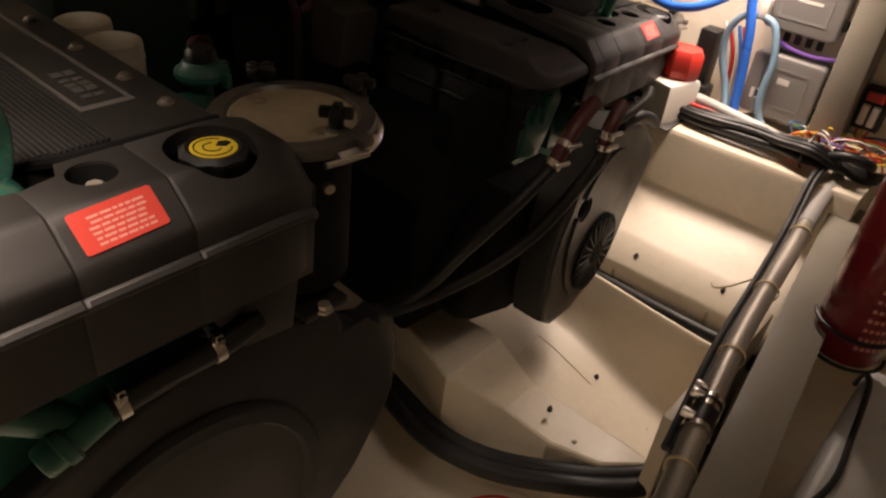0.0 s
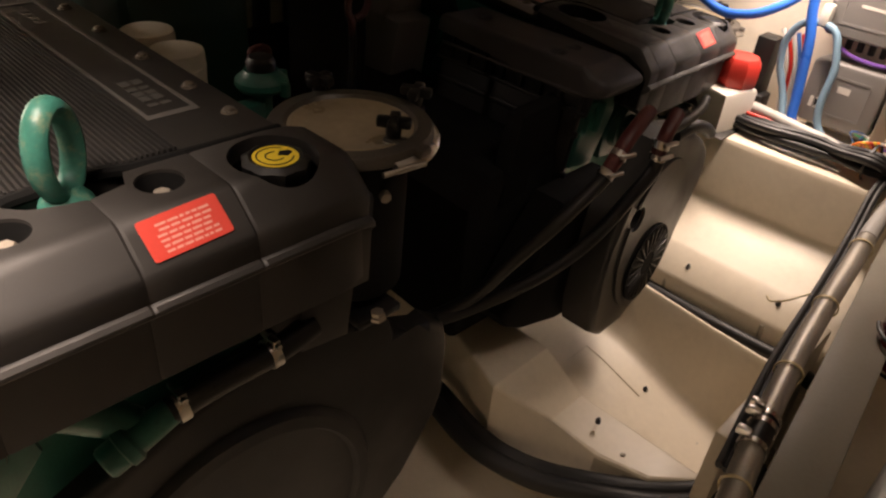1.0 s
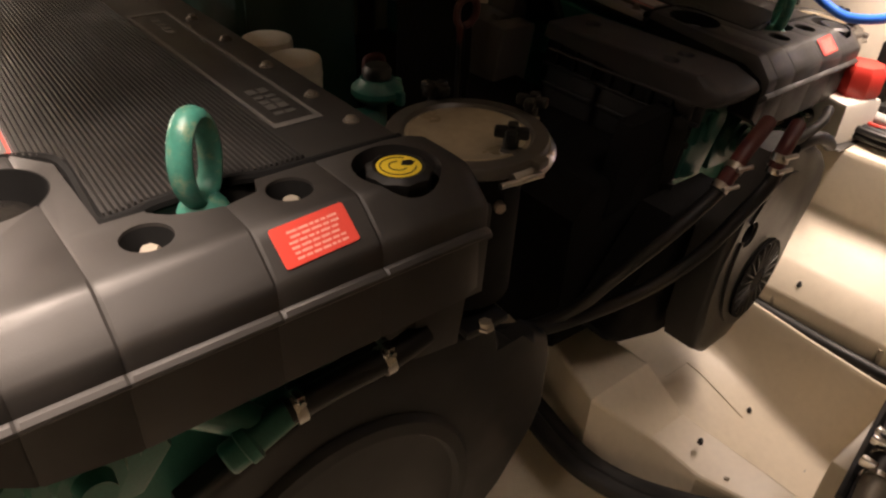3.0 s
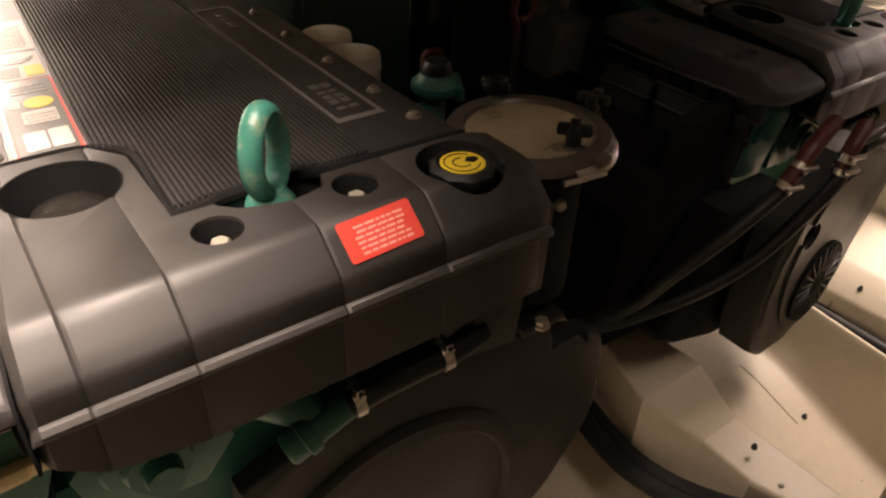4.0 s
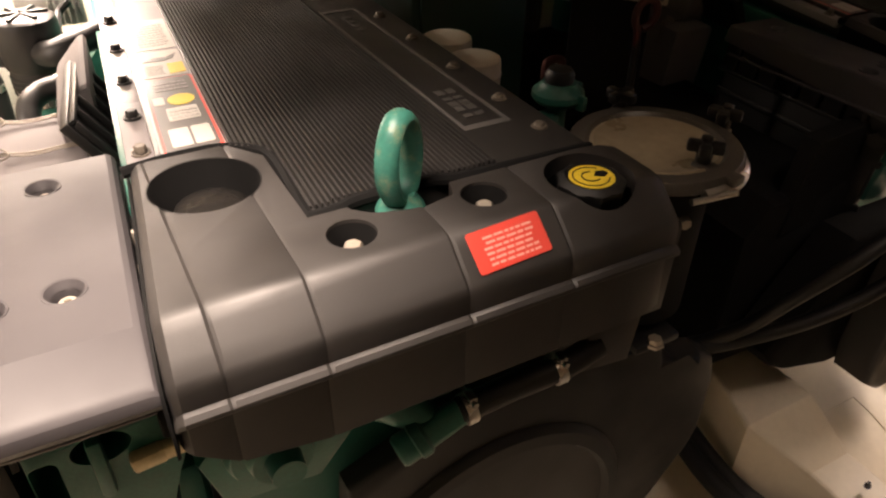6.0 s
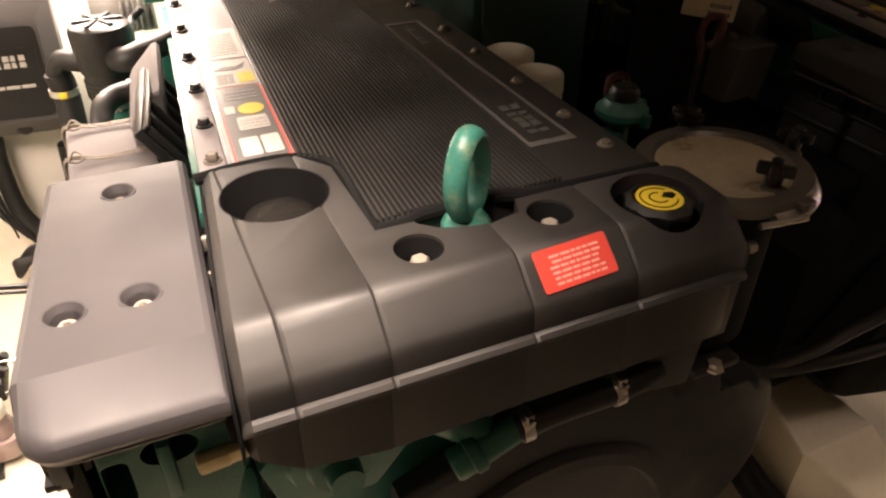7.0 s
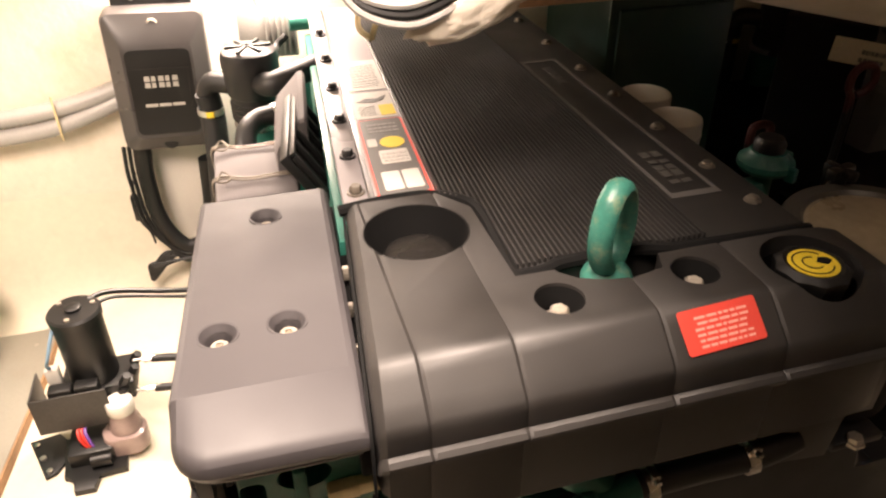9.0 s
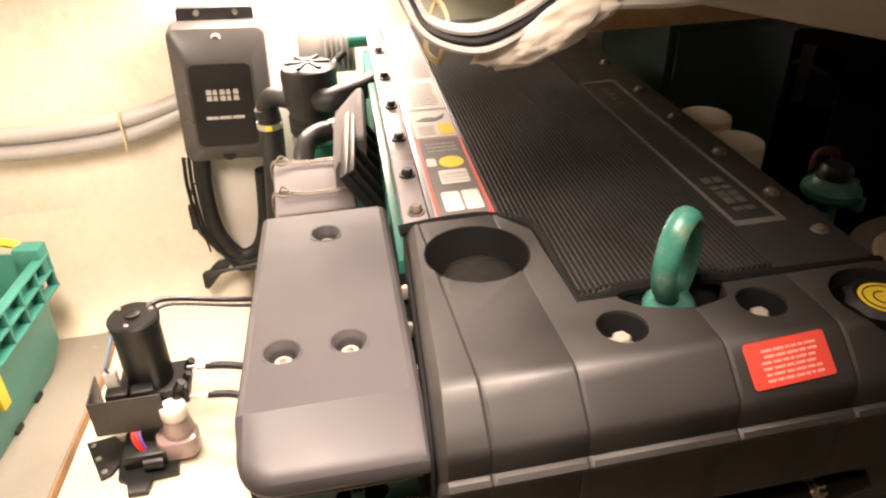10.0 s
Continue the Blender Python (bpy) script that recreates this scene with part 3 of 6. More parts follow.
def engine_lid(eng):
    """Ribbed aluminium lid with its borders, stickers and bolts."""
    bm = prism(B(), [(-0.010, 1.0), (0.0, 1.0), (0.10, 0.985), (0.108, 0.96), (0.108, 0.808), (0.455, 0.808), (0.455, 1.86), (-0.010, 1.86)], lambda u, v, k: (taper(u, v), v, 0.93 if k == 0 else 0.978), 0.003)
    ob = part("lid", bm, M_RIBS, eng, "black ribbed aluminium lid")
    carve(ob, lathe(B(), (0.024, 0.905, 0.9), [(0, 0), (0.092, 0), (0.092, 0.2), (0, 0.2)], 40))
    bm = B()
    pitch = 0.0062
    k = 0
    x = 0.073
    while x < 0.332:
        if x < 0.112:
            dx = max(0.092 ** 2 - (x - 0.024) ** 2, 0) ** 0.5
            y0 = max(0.905 + dx, 0.812 if x > 0.108 else 0.962)
            if x < 0.10:
                y0 = max(0.905 + dx, 0.97)
        else:
            y0 = 0.815 if 0.135 < x < 0.27 else 0.811
        w = pitch * 0.30
        loft(bm, [[(taper(x, y) - w, y, 0.977), (taper(x, y) - w * 0.62, y, 0.9845), (taper(x, y) + w * 0.62, y, 0.9845), (taper(x, y) + w, y, 0.977)] for y in (y0, 1.85)])
        x += pitch
    part("ribs", bm, M_RIBS, ob, "fine lengthwise ribs", smooth=0)
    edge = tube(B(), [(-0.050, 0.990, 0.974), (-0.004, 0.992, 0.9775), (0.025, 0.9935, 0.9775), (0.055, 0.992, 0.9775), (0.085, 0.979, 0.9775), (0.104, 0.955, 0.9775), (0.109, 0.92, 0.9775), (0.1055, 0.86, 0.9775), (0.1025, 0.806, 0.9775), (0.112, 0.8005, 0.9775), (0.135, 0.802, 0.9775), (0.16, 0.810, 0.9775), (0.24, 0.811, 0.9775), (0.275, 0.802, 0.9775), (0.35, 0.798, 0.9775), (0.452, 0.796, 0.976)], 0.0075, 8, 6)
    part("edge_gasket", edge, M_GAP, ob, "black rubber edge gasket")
    plate = prism(B(), [(-0.003, 0.9985), (0.0715, 0.9985), (0.0715, 1.858), (-0.003, 1.858)], lambda u, v, k: (taper(u, v), v, 0.9776 + 0.0010 * k))
    part("border_plate", plate, M_STRIP, ob, "bare grey border under the stickers")
    # strip with six flange bolts
    strip = part("bolt_strip", prism(B(), [(-0.042, 0.998), (-0.004, 0.998), (-0.004, 1.87), (-0.042, 1.87)], lambda u, v, k: (taper(u, v), v, 0.955 if k == 0 else 0.9705), 0.002), M_STRIP, ob, "grey painted flange strip")
    for i, y in enumerate((1.035, 1.14, 1.265, 1.40, 1.545, 1.70)):
        x = taper(-0.024, y)
        b = lathe(B(), (x, y, 0.9704), [(0.0115, 0), (0.0115, 0.0025), (0.0095, 0.003)], 20)
        lathe(b, (x, y, 0.9730), [(0.0075, 0), (0.0075, 0.0075), (0.0062, 0.009), (0, 0.009)], 6)
        part("flange_bolt", b, M_DIMBOLT if i == 0 else M_BLACK, strip, "flange bolt")
    # sticker field
    zt = 0.9788
    flat = lambda dz: (lambda u, v, k: (taper(u, v), v, zt + dz + 0.0005 * k))
    red = part("red_border_sticker", prism(B(), rounded(0.0, 0.070, 0.998, 1.235, 0.006, 3), flat(0)), M_REDLABEL, ob, "sticker with a red border")
    part("field", prism(B(), rounded(0.003, 0.0665, 1.002, 1.232, 0.005, 3), flat(0.0006)), M_GREYLABEL, ob, "grey sticker field")
    part("yellow_oval", prism(B(), [(0.042 + 0.018 * math.cos(a / 20 * math.pi), 1.150 + 0.018 * math.sin(a / 20 * math.pi)) for a in range(40)], flat(0.0012)), M_YELLOW, ob, "yellow oval")
    for u0, u1, v0, v1 in ((0.018, 0.058, 1.085, 1.125), (0.012, 0.036, 1.012, 1.062), (0.039, 0.062, 1.012, 1.062), (0.006, 0.02, 1.14, 1.165)):
        part("white_field", prism(B(), rounded(u0, u1, v0, v1, 0.003, 2), flat(0.0012)), M_PAPER, ob, "white printed field")
    part("print", bars(B(), flat(0.0018), 0.02, 0.056, 1.09, 1.12, 3, 5), M_SOFTPRINT, ob)
    part("print", bars(B(), flat(0.0012), 0.012, 0.06, 1.185, 1.22, 3, 8), M_FAINT, ob)
    part("white_sticker", prism(B(), rounded(0.002, 0.068, 1.24, 1.345, 0.002, 2), flat(0)), M_PAPER, ob, "white instruction sticker")
    part("yellow_mark", prism(B(), [(0.042, 1.247), (0.066, 1.247), (0.066, 1.287), (0.042, 1.287)], flat(0.0007)), M_YELLOW, ob, "yellow caution mark")
    part("print", bars(B(), flat(0.0007), 0.008, 0.036, 1.25, 1.29, 5, 11), M_SOFTPRINT, ob)
    draw = B()
    prism(draw, [(0.008, 1.305), (0.026, 1.318), (0.044, 1.314), (0.062, 1.328), (0.055, 1.308), (0.04, 1.30), (0.024, 1.302)], flat(0.0007))
    part("line_drawing", draw, M_GREYLABEL, ob, "small line drawing")
    part("white_sticker", prism(B(), rounded(0.003, 0.068, 1.355, 1.50, 0.002, 2), flat(0)), M_PAPER, ob, "white instruction sticker")
    part("print", bars(B(), flat(0.0007), 0.01, 0.06, 1.37, 1.48, 9, 13), M_SOFTPRINT, ob)
    # name plate border and plain bars for the brand
    br = B()
    x0, x1, y0, y1, w = 0.338, 0.406, 0.897, 1.41, 0.006
    for u0, u1, v0, v1 in ((x0, x0 + w, y0, y1), (x1 - w, x1, y0, y1), (x0 + w, x1 - w, y0, y0 + w * 2), (x0 + w, x1 - w, y1 - w * 1.5, y1)):
        prism(br, [(u0, v0), (u1, v0), (u1, v1), (u0, v1)], flat(0))
    part("name_frame", br, M_GREYLABEL, ob, "thin grey frame line")
    for i in range(2):
        for j in range(5):
            u, v = 0.358 + 0.0165 * i, 0.93 + 0.0185 * j
            wide = 0.013 + 0.0035 * ((i * 3 + j * 2) % 3 - 1)
            part("name_bar", prism(B(), [(u, v), (u + 0.0125, v + 0.001), (u + 0.0125, v + 0.001 + wide), (u, v + wide)], flat(0)), M_NAME, ob, "grey printed bar")
    for j in range(4):
        u, v = 0.366, 1.295 + 0.021 * j
        part("name_bar", prism(B(), [(u, v), (u + 0.012, v), (u + 0.012, v + 0.014), (u, v + 0.014)], flat(0)), M_NAME, ob, "grey printed bar")
    for y in (0.867, 0.963, 1.09, 1.225, 1.35, 1.50, 1.65):
        b = lathe(B(), (0.428, y, 0.9784), [(0.0105, 0), (0.0105, 0.0015), (0.0075, 0.003), (0.0065, 0.006), (0.004, 0.0072), (0, 0.0074)], 18)
        part("dome_bolt", b, M_DIMBOLT, ob, "dull domed bolt")
    return ob


def lifting_eye(eng):
    bm = B()
    c = Vector((0.197, 0.785, 1.028))
    ax = Vector((0.79, 0.61, 0)).normalized()
    line = [c + 0.0275 * (math.cos(radians(a)) * ax) + 0.045 * math.sin(radians(a)) * Vector((0, 0, 1)) for a in range(-90, 271, 15)]
    n = 12
    prev = None
    first = None
    for i, p in enumerate(line[:-1]):
        out = (p - c).normalized()
        side = Vector((-ax.y, ax.x, 0))
        ring = [bm.verts.new(p + 0.0125 * (math.cos(2 * math.pi * k / n) * out * 0.8 + math.sin(2 * math.pi * k / n) * side * 1.05)) for k in range(n)]
        if prev:
            for k in range(n):
                bm.faces.new((prev[k], prev[(k + 1) % n], ring[(k + 1) % n], ring[k]))
        else:
            first = ring
        prev = ring
    for k in range(n):
        bm.faces.new((prev[k], prev[(k + 1) % n], first[(k + 1) % n], first[k]))
    lathe(bm, (0.197, 0.785, 0.945), [(0.027, 0), (0.027, 0.026), (0.025, 0.031), (0.021, 0.036), (0.015, 0.044), (0, 0.046)], 28)
    return part("lifting_eye", bm, M_WORN, eng, "green painted lifting eye with worn paint")


def lean_over(bm):
    """Follow the slight splay of the side panel."""
    for v in bm.verts:
        v.co.x += 0.068 * (v.co.y - 0.80)


def engine_body(eng):
    bm = prism(B(), [(-0.042, 0.82), (0.44, 0.82), (0.44, 1.95), (0.04, 1.95)], lambda u, v, k: (u, v, 0.42 if k == 0 else 0.925), 0.012)
    box(bm, 0.03, 0.36, 0.86, 1.9, 0.24, 0.45, 0.04)
    part("block", bm, M_GREEN, eng, "dark green painted engine block")
    # port flank rail under the strip
    bm = prism(B(), [(-0.052, 1.0), (-0.03, 1.0), (0.03, 1.87), (0.010, 1.87)], lambda u, v, k: (u, v, 0.78 + 0.145 * k), 0.003)
    part("flank", bm, M_GREEN, eng, "green painted flank below the lid")
    # starboard side hardware
    bm = B()
    for k in range(4):
        rod(bm, (0.44, 0.98 + 0.22 * k, 0.72), (0.54, 0.98 + 0.22 * k, 0.66), 0.045, 0.05, 16)
    tube(bm, [(0.545, 0.92, 0.64), (0.55, 1.2, 0.63), (0.55, 1.75, 0.63)], 0.055, 14)
    part("exhaust_manifold", bm, M_GREEN, eng, "dark green exhaust manifold")
    bm = box(B(), -0.222, -0.09, 0.80, 1.125, 0.60, 0.87, 0.01)
    box(bm, -0.224, -0.204, 0.718, 0.801, 0.60, 0.868, 0.006)
    lean_over(bm)
    fr = part("air_filter_box", bm, M_BLACK, eng, "black plastic air filter housing with a ribbed grille")
    g = B()
    for i in range(8):
        y = 0.748 + 0.048 * i
        box(g, -0.247, -0.236, y, y + 0.010, 0.842, 0.905, 0.002)
    box(g, -0.247, -0.232, 0.735, 1.125, 0.834, 0.843, 0.002)
    box(g, -0.247, -0.232, 0.735, 1.125, 0.902, 0.912, 0.002)
    box(g, -0.239, -0.225, 0.735, 1.125, 0.832, 0.915, 0.002)
    for i in (1, 3):
        box(g, -0.2385, -0.230, 0.74, 1.12, 0.63 + 0.05 * i, 0.645 + 0.05 * i, 0.003)
    for v in g.verts:
        v.co.x += 0.012
    lean_over(g)
    for v in g.verts:
        v.co = raised(v.co)
    part("grille", g, M_BLACK, fr)
    part("crankcase_side", box(B(), -0.23, -0.05, 0.88, 1.85, 0.26, 0.60, 0.03), M_GREEN, eng, "dark green painted crankcase side")
    # rear end, bell housing
    bm = B()
    lathe(bm, (0.2, 1.93, 0.62), [(0, 0), (0.27, 0), (0.27, 0.05), (0.2, 0.12), (0, 0.12)], 32, (0, 1, 0))
    part("bell_housing", bm, M_GREEN, eng, "dark green bell housing")
    for x in (-0.07, 0.46):
        for y in (0.95, 1.75):
            part("engine_mount", box(B(), x - 0.05, x + 0.05, y - 0.05, y + 0.05, 0.20, 0.45, 0.008), M_BLACK, eng, "black engine mount")


def engine_port_fittings(eng):
    """Canister, hoses, control box and clips behind the side panel."""
    c = lathe(B(), (-0.117, 1.74, 0.80), [(0, -0.01), (0.046, -0.01), (0.049, 0.0), (0.049, 0.05), (0.053, 0.055), (0.057, 0.10), (0.058, 0.13), (0.055, 0.142), (0.047, 0.148), (0.0, 0.151)], 32)
    for k in range(6):
        a = math.pi / 3 * k
        m = Matrix.Translation((-0.117, 1.74, 0.949)) @ Matrix.Rotation(a, 4, "Z")
        box(c, 0.006, 0.046, -0.004, 0.004, -0.004, 0.005, 0.0015, m)
    for k in range(4):
        lathe(c, (-0.117, 1.74, 0.803 + 0.010 * k), [(0.049, 0), (0.052, 0.002), (0.052, 0.005), (0.049, 0.007)], 28)
    can = part("breather_canister", c, M_BLACK, eng, "black ribbed crankcase breather canister")
    part("band_clamp", lathe(B(), (-0.117, 1.74, 0.783), [(0.0475, 0), (0.0505, 0), (0.0505, 0.014), (0.0475, 0.014)], 28), M_STEEL, can, "bright steel band clamp")
    part("canister_base", lathe(B(), (-0.117, 1.74, 0.66), [(0, 0), (0.036, 0), (0.042, 0.05), (0.047, 0.13), (0, 0.13)], 24), M_GREEN, can, "green lower canister")
    part("elbow_hose", tube(B(), [(-0.105, 1.71, 0.885), (-0.085, 1.665, 0.893), (-0.055, 1.66, 0.903), (-0.01, 1.675, 0.912), (0.03, 1.69, 0.92)], 0.024, 16), M_RUBBER, eng, "thick black elbow hose")
    part("curved_hose", tube(B(), [(-0.150, 1.50, 0.74), (-0.150, 1.51, 0.81), (-0.145, 1.55, 0.845), (-0.12, 1.58, 0.858), (-0.07, 1.59, 0.862)], 0.020, 16), M_RUBBER, eng, "curved black coolant hose")
    part("hose_clip", tube(B(), [(-0.090, 1.587, 0.8605), (-0.080, 1.589, 0.8615)], 0.0225, 14, 2), M_STEEL, eng, "steel hose clip")
    h = part("riser_hose", tube(B(), [(-0.215, 1.80, 0.84), (-0.21, 1.80, 0.79), (-0.215, 1.78, 0.68), (-0.23, 1.76, 0.5), (-0.24, 1.75, 0.32), (-0.22, 1.72, 0.2)], 0.026, 16), M_RUBBER, eng, "thick black riser hose")
    part("elbow", tube(B(), [(-0.215, 1.80, 0.815), (-0.212, 1.80, 0.845), (-0.195, 1.79, 0.866), (-0.15, 1.76, 0.866)], 0.022, 14), M_BLACK, eng, "black plastic elbow")
    part("yellow_clamp", lathe(B(), (-0.212, 1.80, 0.795), [(0.0265, 0), (0.0285, 0), (0.0285, 0.013), (0.0265, 0.013)], 24), M_STEEL, h, "steel hose clamp")
    part("yellow_tag", box(B(), -0.222, -0.206, 1.768, 1.773, 0.796, 0.808, 0.001), M_YELLOW, h, "yellow clamp tag")
    part("heat_exchanger", box(B(), -0.205, -0.075, 1.27, 1.47, 0.62, 0.862, 0.01), M_EXCH, eng, "grey painted heat exchanger box")
    for y in (1.315, 1.435):
        w = B()
        for d in (0.0, 0.008):
            tube(w, [(-0.205, y + d, 0.82), (-0.207, y + d, 0.866), (-0.19, y + d + 0.004, 0.873), (-0.15, y + d, 0.868), (-0.08, y + d, 0.868), (-0.073, y + d, 0.84)], 0.0017, 6)
        tube(w, [(-0.20, y - 0.006, 0.874), (-0.19, y + 0.014, 0.88), (-0.178, y + 0.004, 0.874), (-0.186, y - 0.008, 0.872), (-0.2, y - 0.006, 0.874)], 0.0017, 6)
        part("wire_clip", w, M_DIMBOLT, eng, "bent spring-wire clip")
    secs = []
    for y, s in ((1.335, 0.90), (1.34, 0.97), (1.35, 1.0), (1.52, 1.0), (1.528, 0.97), (1.532, 0.90)):
        d, up = 0.10 * (y - 1.25), 0.018 * (y - 1.25) / 0.26
        secs.append([(-0.078 + d + (u * s), y, 0.88 + up + w * s) for u, w in ((-0.036, -0.05), (-0.036, 0.012), (-0.030, 0.024), (0.010, 0.064), (0.018, 0.066), (0.022, 0.060), (0.022, -0.05))])
    e = part("control_box", loft(B(), secs), M_EXCH, eng, "grey-black engine control box with a sloping face", smooth=28)
    m = Matrix.Translation((-0.062, 1.345, 0.898)) @ Matrix.Rotation(-0.12, 4, "Z") @ Matrix.Rotation(radians(-34), 4, "Y")
    r = box(B(), 0.0, 0.016, -0.13, 0.12, -0.050, 0.048, 0.003, m)
    part("connector_rail", r, M_BLACK, e, "black connector rail")
    for k in range(6):
        part("rail_rib", box(B(), 0.0165, 0.026, -0.128 + 0.048 * k, -0.121 + 0.048 * k, -0.045, 0.039, 0.001, m), M_BLACK, e)
    for z in (-0.052, 0.040):
        part("rail_edge", box(B(), 0.0165, 0.026, -0.128, 0.119, z, z + 0.006, 0.001, m), M_BLACK, e)
    fc = part("cooler_block", box(B(), -0.13, 0.0, 1.93, 1.95, 0.86, 0.97, 0.004), M_GREYHOSE, eng, "pale cooler block")
    for k in range(6):
        part("fin", box(B(), -0.07 + 0.012 * k, -0.066 + 0.012 * k, 1.90, 1.93, 0.87, 0.965, 0.001), M_GREYHOSE, fc)
    part("wiring", tube(B(), [(-0.03, 1.86, 0.93), (-0.06, 1.84, 0.90), (-0.07, 1.6, 0.87), (-0.06, 1.45, 0.88)], 0.008, 8), M_RUBBER, eng)
    bm = rod(B(), (-0.02, 1.88, 0.95), (0.03, 1.88, 0.95), 0.018)
    part("end_fitting", bm, M_GREEN, eng)


def engine_starboard_fittings(eng):
    """White filters, green filler, red dipstick handle and the water strainer."""
    for x, y in ((0.535, 1.208), (0.542, 1.318)):
        f = part("filter", lathe(B(), (x, y, 0.735), [(0, 0), (0.0435, 0), (0.0445, 0.15), (0.045, 0.16), (0.045, 0.193), (0.0435, 0.1985), (0.041, 0.200), (0.012, 0.2015), (0, 0.2015)], 40), M_WHITE, eng, "white spin-on filter")
        part("rim", lathe(B(), (x, y, 0.905), [(0.045, 0), (0.0463, 0.001), (0.0463, 0.004), (0.045, 0.005)], 36), M_WHITE, f)
    g = lathe(B(), (0.583, 1.036, 0.85), [(0, 0), (0.015, 0), (0.015, 0.058), (0.036, 0.067), (0.041, 0.074), (0.040, 0.082), (0.03, 0.090), (0.026, 0.097), (0, 0.097)], 32)
    box(g, 0.44, 0.58, 1.02, 1.05, 0.865, 0.90, 0.006)
    for a in (-70, 10):
        box(g, 0.034, 0.05, -0.006, 0.006, 0.062, 0.084, 0.003, Matrix.Translation((0.583, 1.036, 0.85)) @ Matrix.Rotation(radians(a), 4, "Z"))
    g = part("filler_neck", g, M_GREEN, eng, "green painted filler neck")
    part("cap", lathe(B(), (0.583, 1.036, 0.9465), [(0, 0), (0.022, 0), (0.023, 0.012), (0.018, 0.020), (0.008, 0.021), (0, 0.021)], 20), M_BLACK, g, "black cap")
    bm = B()
    tube(bm, [(0.622, 1.125, 0.87), (0.621, 1.125, 0.925), (0.626, 1.125, 0.940), (0.646, 1.121, 0.942), (0.652, 1.12, 0.925), (0.652, 1.12, 0.87)], 0.0065, 8)
    part("dipstick_handle", bm, M_DULLRED, eng, "red dipstick handle")
    c = Vector((0.577, 0.814, 0.0))
    # body colour taken down to near-black for the shade under the flange
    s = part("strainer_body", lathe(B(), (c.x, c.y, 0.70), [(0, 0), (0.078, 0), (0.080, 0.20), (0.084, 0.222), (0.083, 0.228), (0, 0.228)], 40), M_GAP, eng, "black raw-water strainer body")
    part("flange", lathe(B(), (c.x, c.y, 0.928), [(0.080, 0), (0.107, 0.0), (0.112, 0.004), (0.112, 0.015), (0.109, 0.019), (0.090, 0.020), (0.084, 0.014)], 48), M_RING, s, "grey-brown metal flange ring")
    part("window", lathe(B(), (c.x, c.y, 0.936), [(0.0855, 0), (0.0855, 0.007), (0.080, 0.009), (0.076, 0.006), (0.05, 0.004), (0, 0.003)], 48), M_BEIGE, s, "clouded beige inspection lid")
    for a, rr, lift in ((74, 0.116, 0.0), (0, 0.119, 0.0), (-78, 0.070, 0.006)):
        p = c + Vector((rr * math.cos(radians(a)), rr * math.sin(radians(a)), 0.942 + lift))
        w = rod(B(), p, p + Vector((0, 0, 0.024)), 0.010, 0.012, 12)
        for q in range(4):
            box(w, 0.004, 0.023, -0.0075, 0.0075, 0.012, 0.027, 0.004, Matrix.Translation(p) @ Matrix.Rotation(radians(a + 30 + 90 * q), 4, "Z"))
        part("star_knob", w, M_BLACK, s, "black plastic star knob")
        part("lug", box(B(), min(0.088, rr - 0.01), max(0.124, rr + 0.01), -0.011, 0.011, 0.929 + lift, 0.941 + lift, 0.003, Matrix.Translation(c) @ Matrix.Rotation(radians(a), 4, "Z")), M_RING, s, "cast clamp lug")
    cl = tube(B(), [(c.x + 0.114 * math.cos(radians(a)), c.y + 0.114 * math.sin(radians(a)), 0.930) for a in (-100, -85, -70, -55, -40, -25, -10, 5)], 0.006, 8, flat=1.5)
    rod(cl, (0.535, 0.700, 0.928), (0.60, 0.692, 0.928), 0.004)
    part("clamp_band", cl, M_STEEL, s, "bright steel clamp band")
    part("drain_screw", rod(B(), (0.565, 0.725, 0.872), (0.572, 0.745, 0.874), 0.008, n=6), M_ZINC, s, "dull hexagon screw")


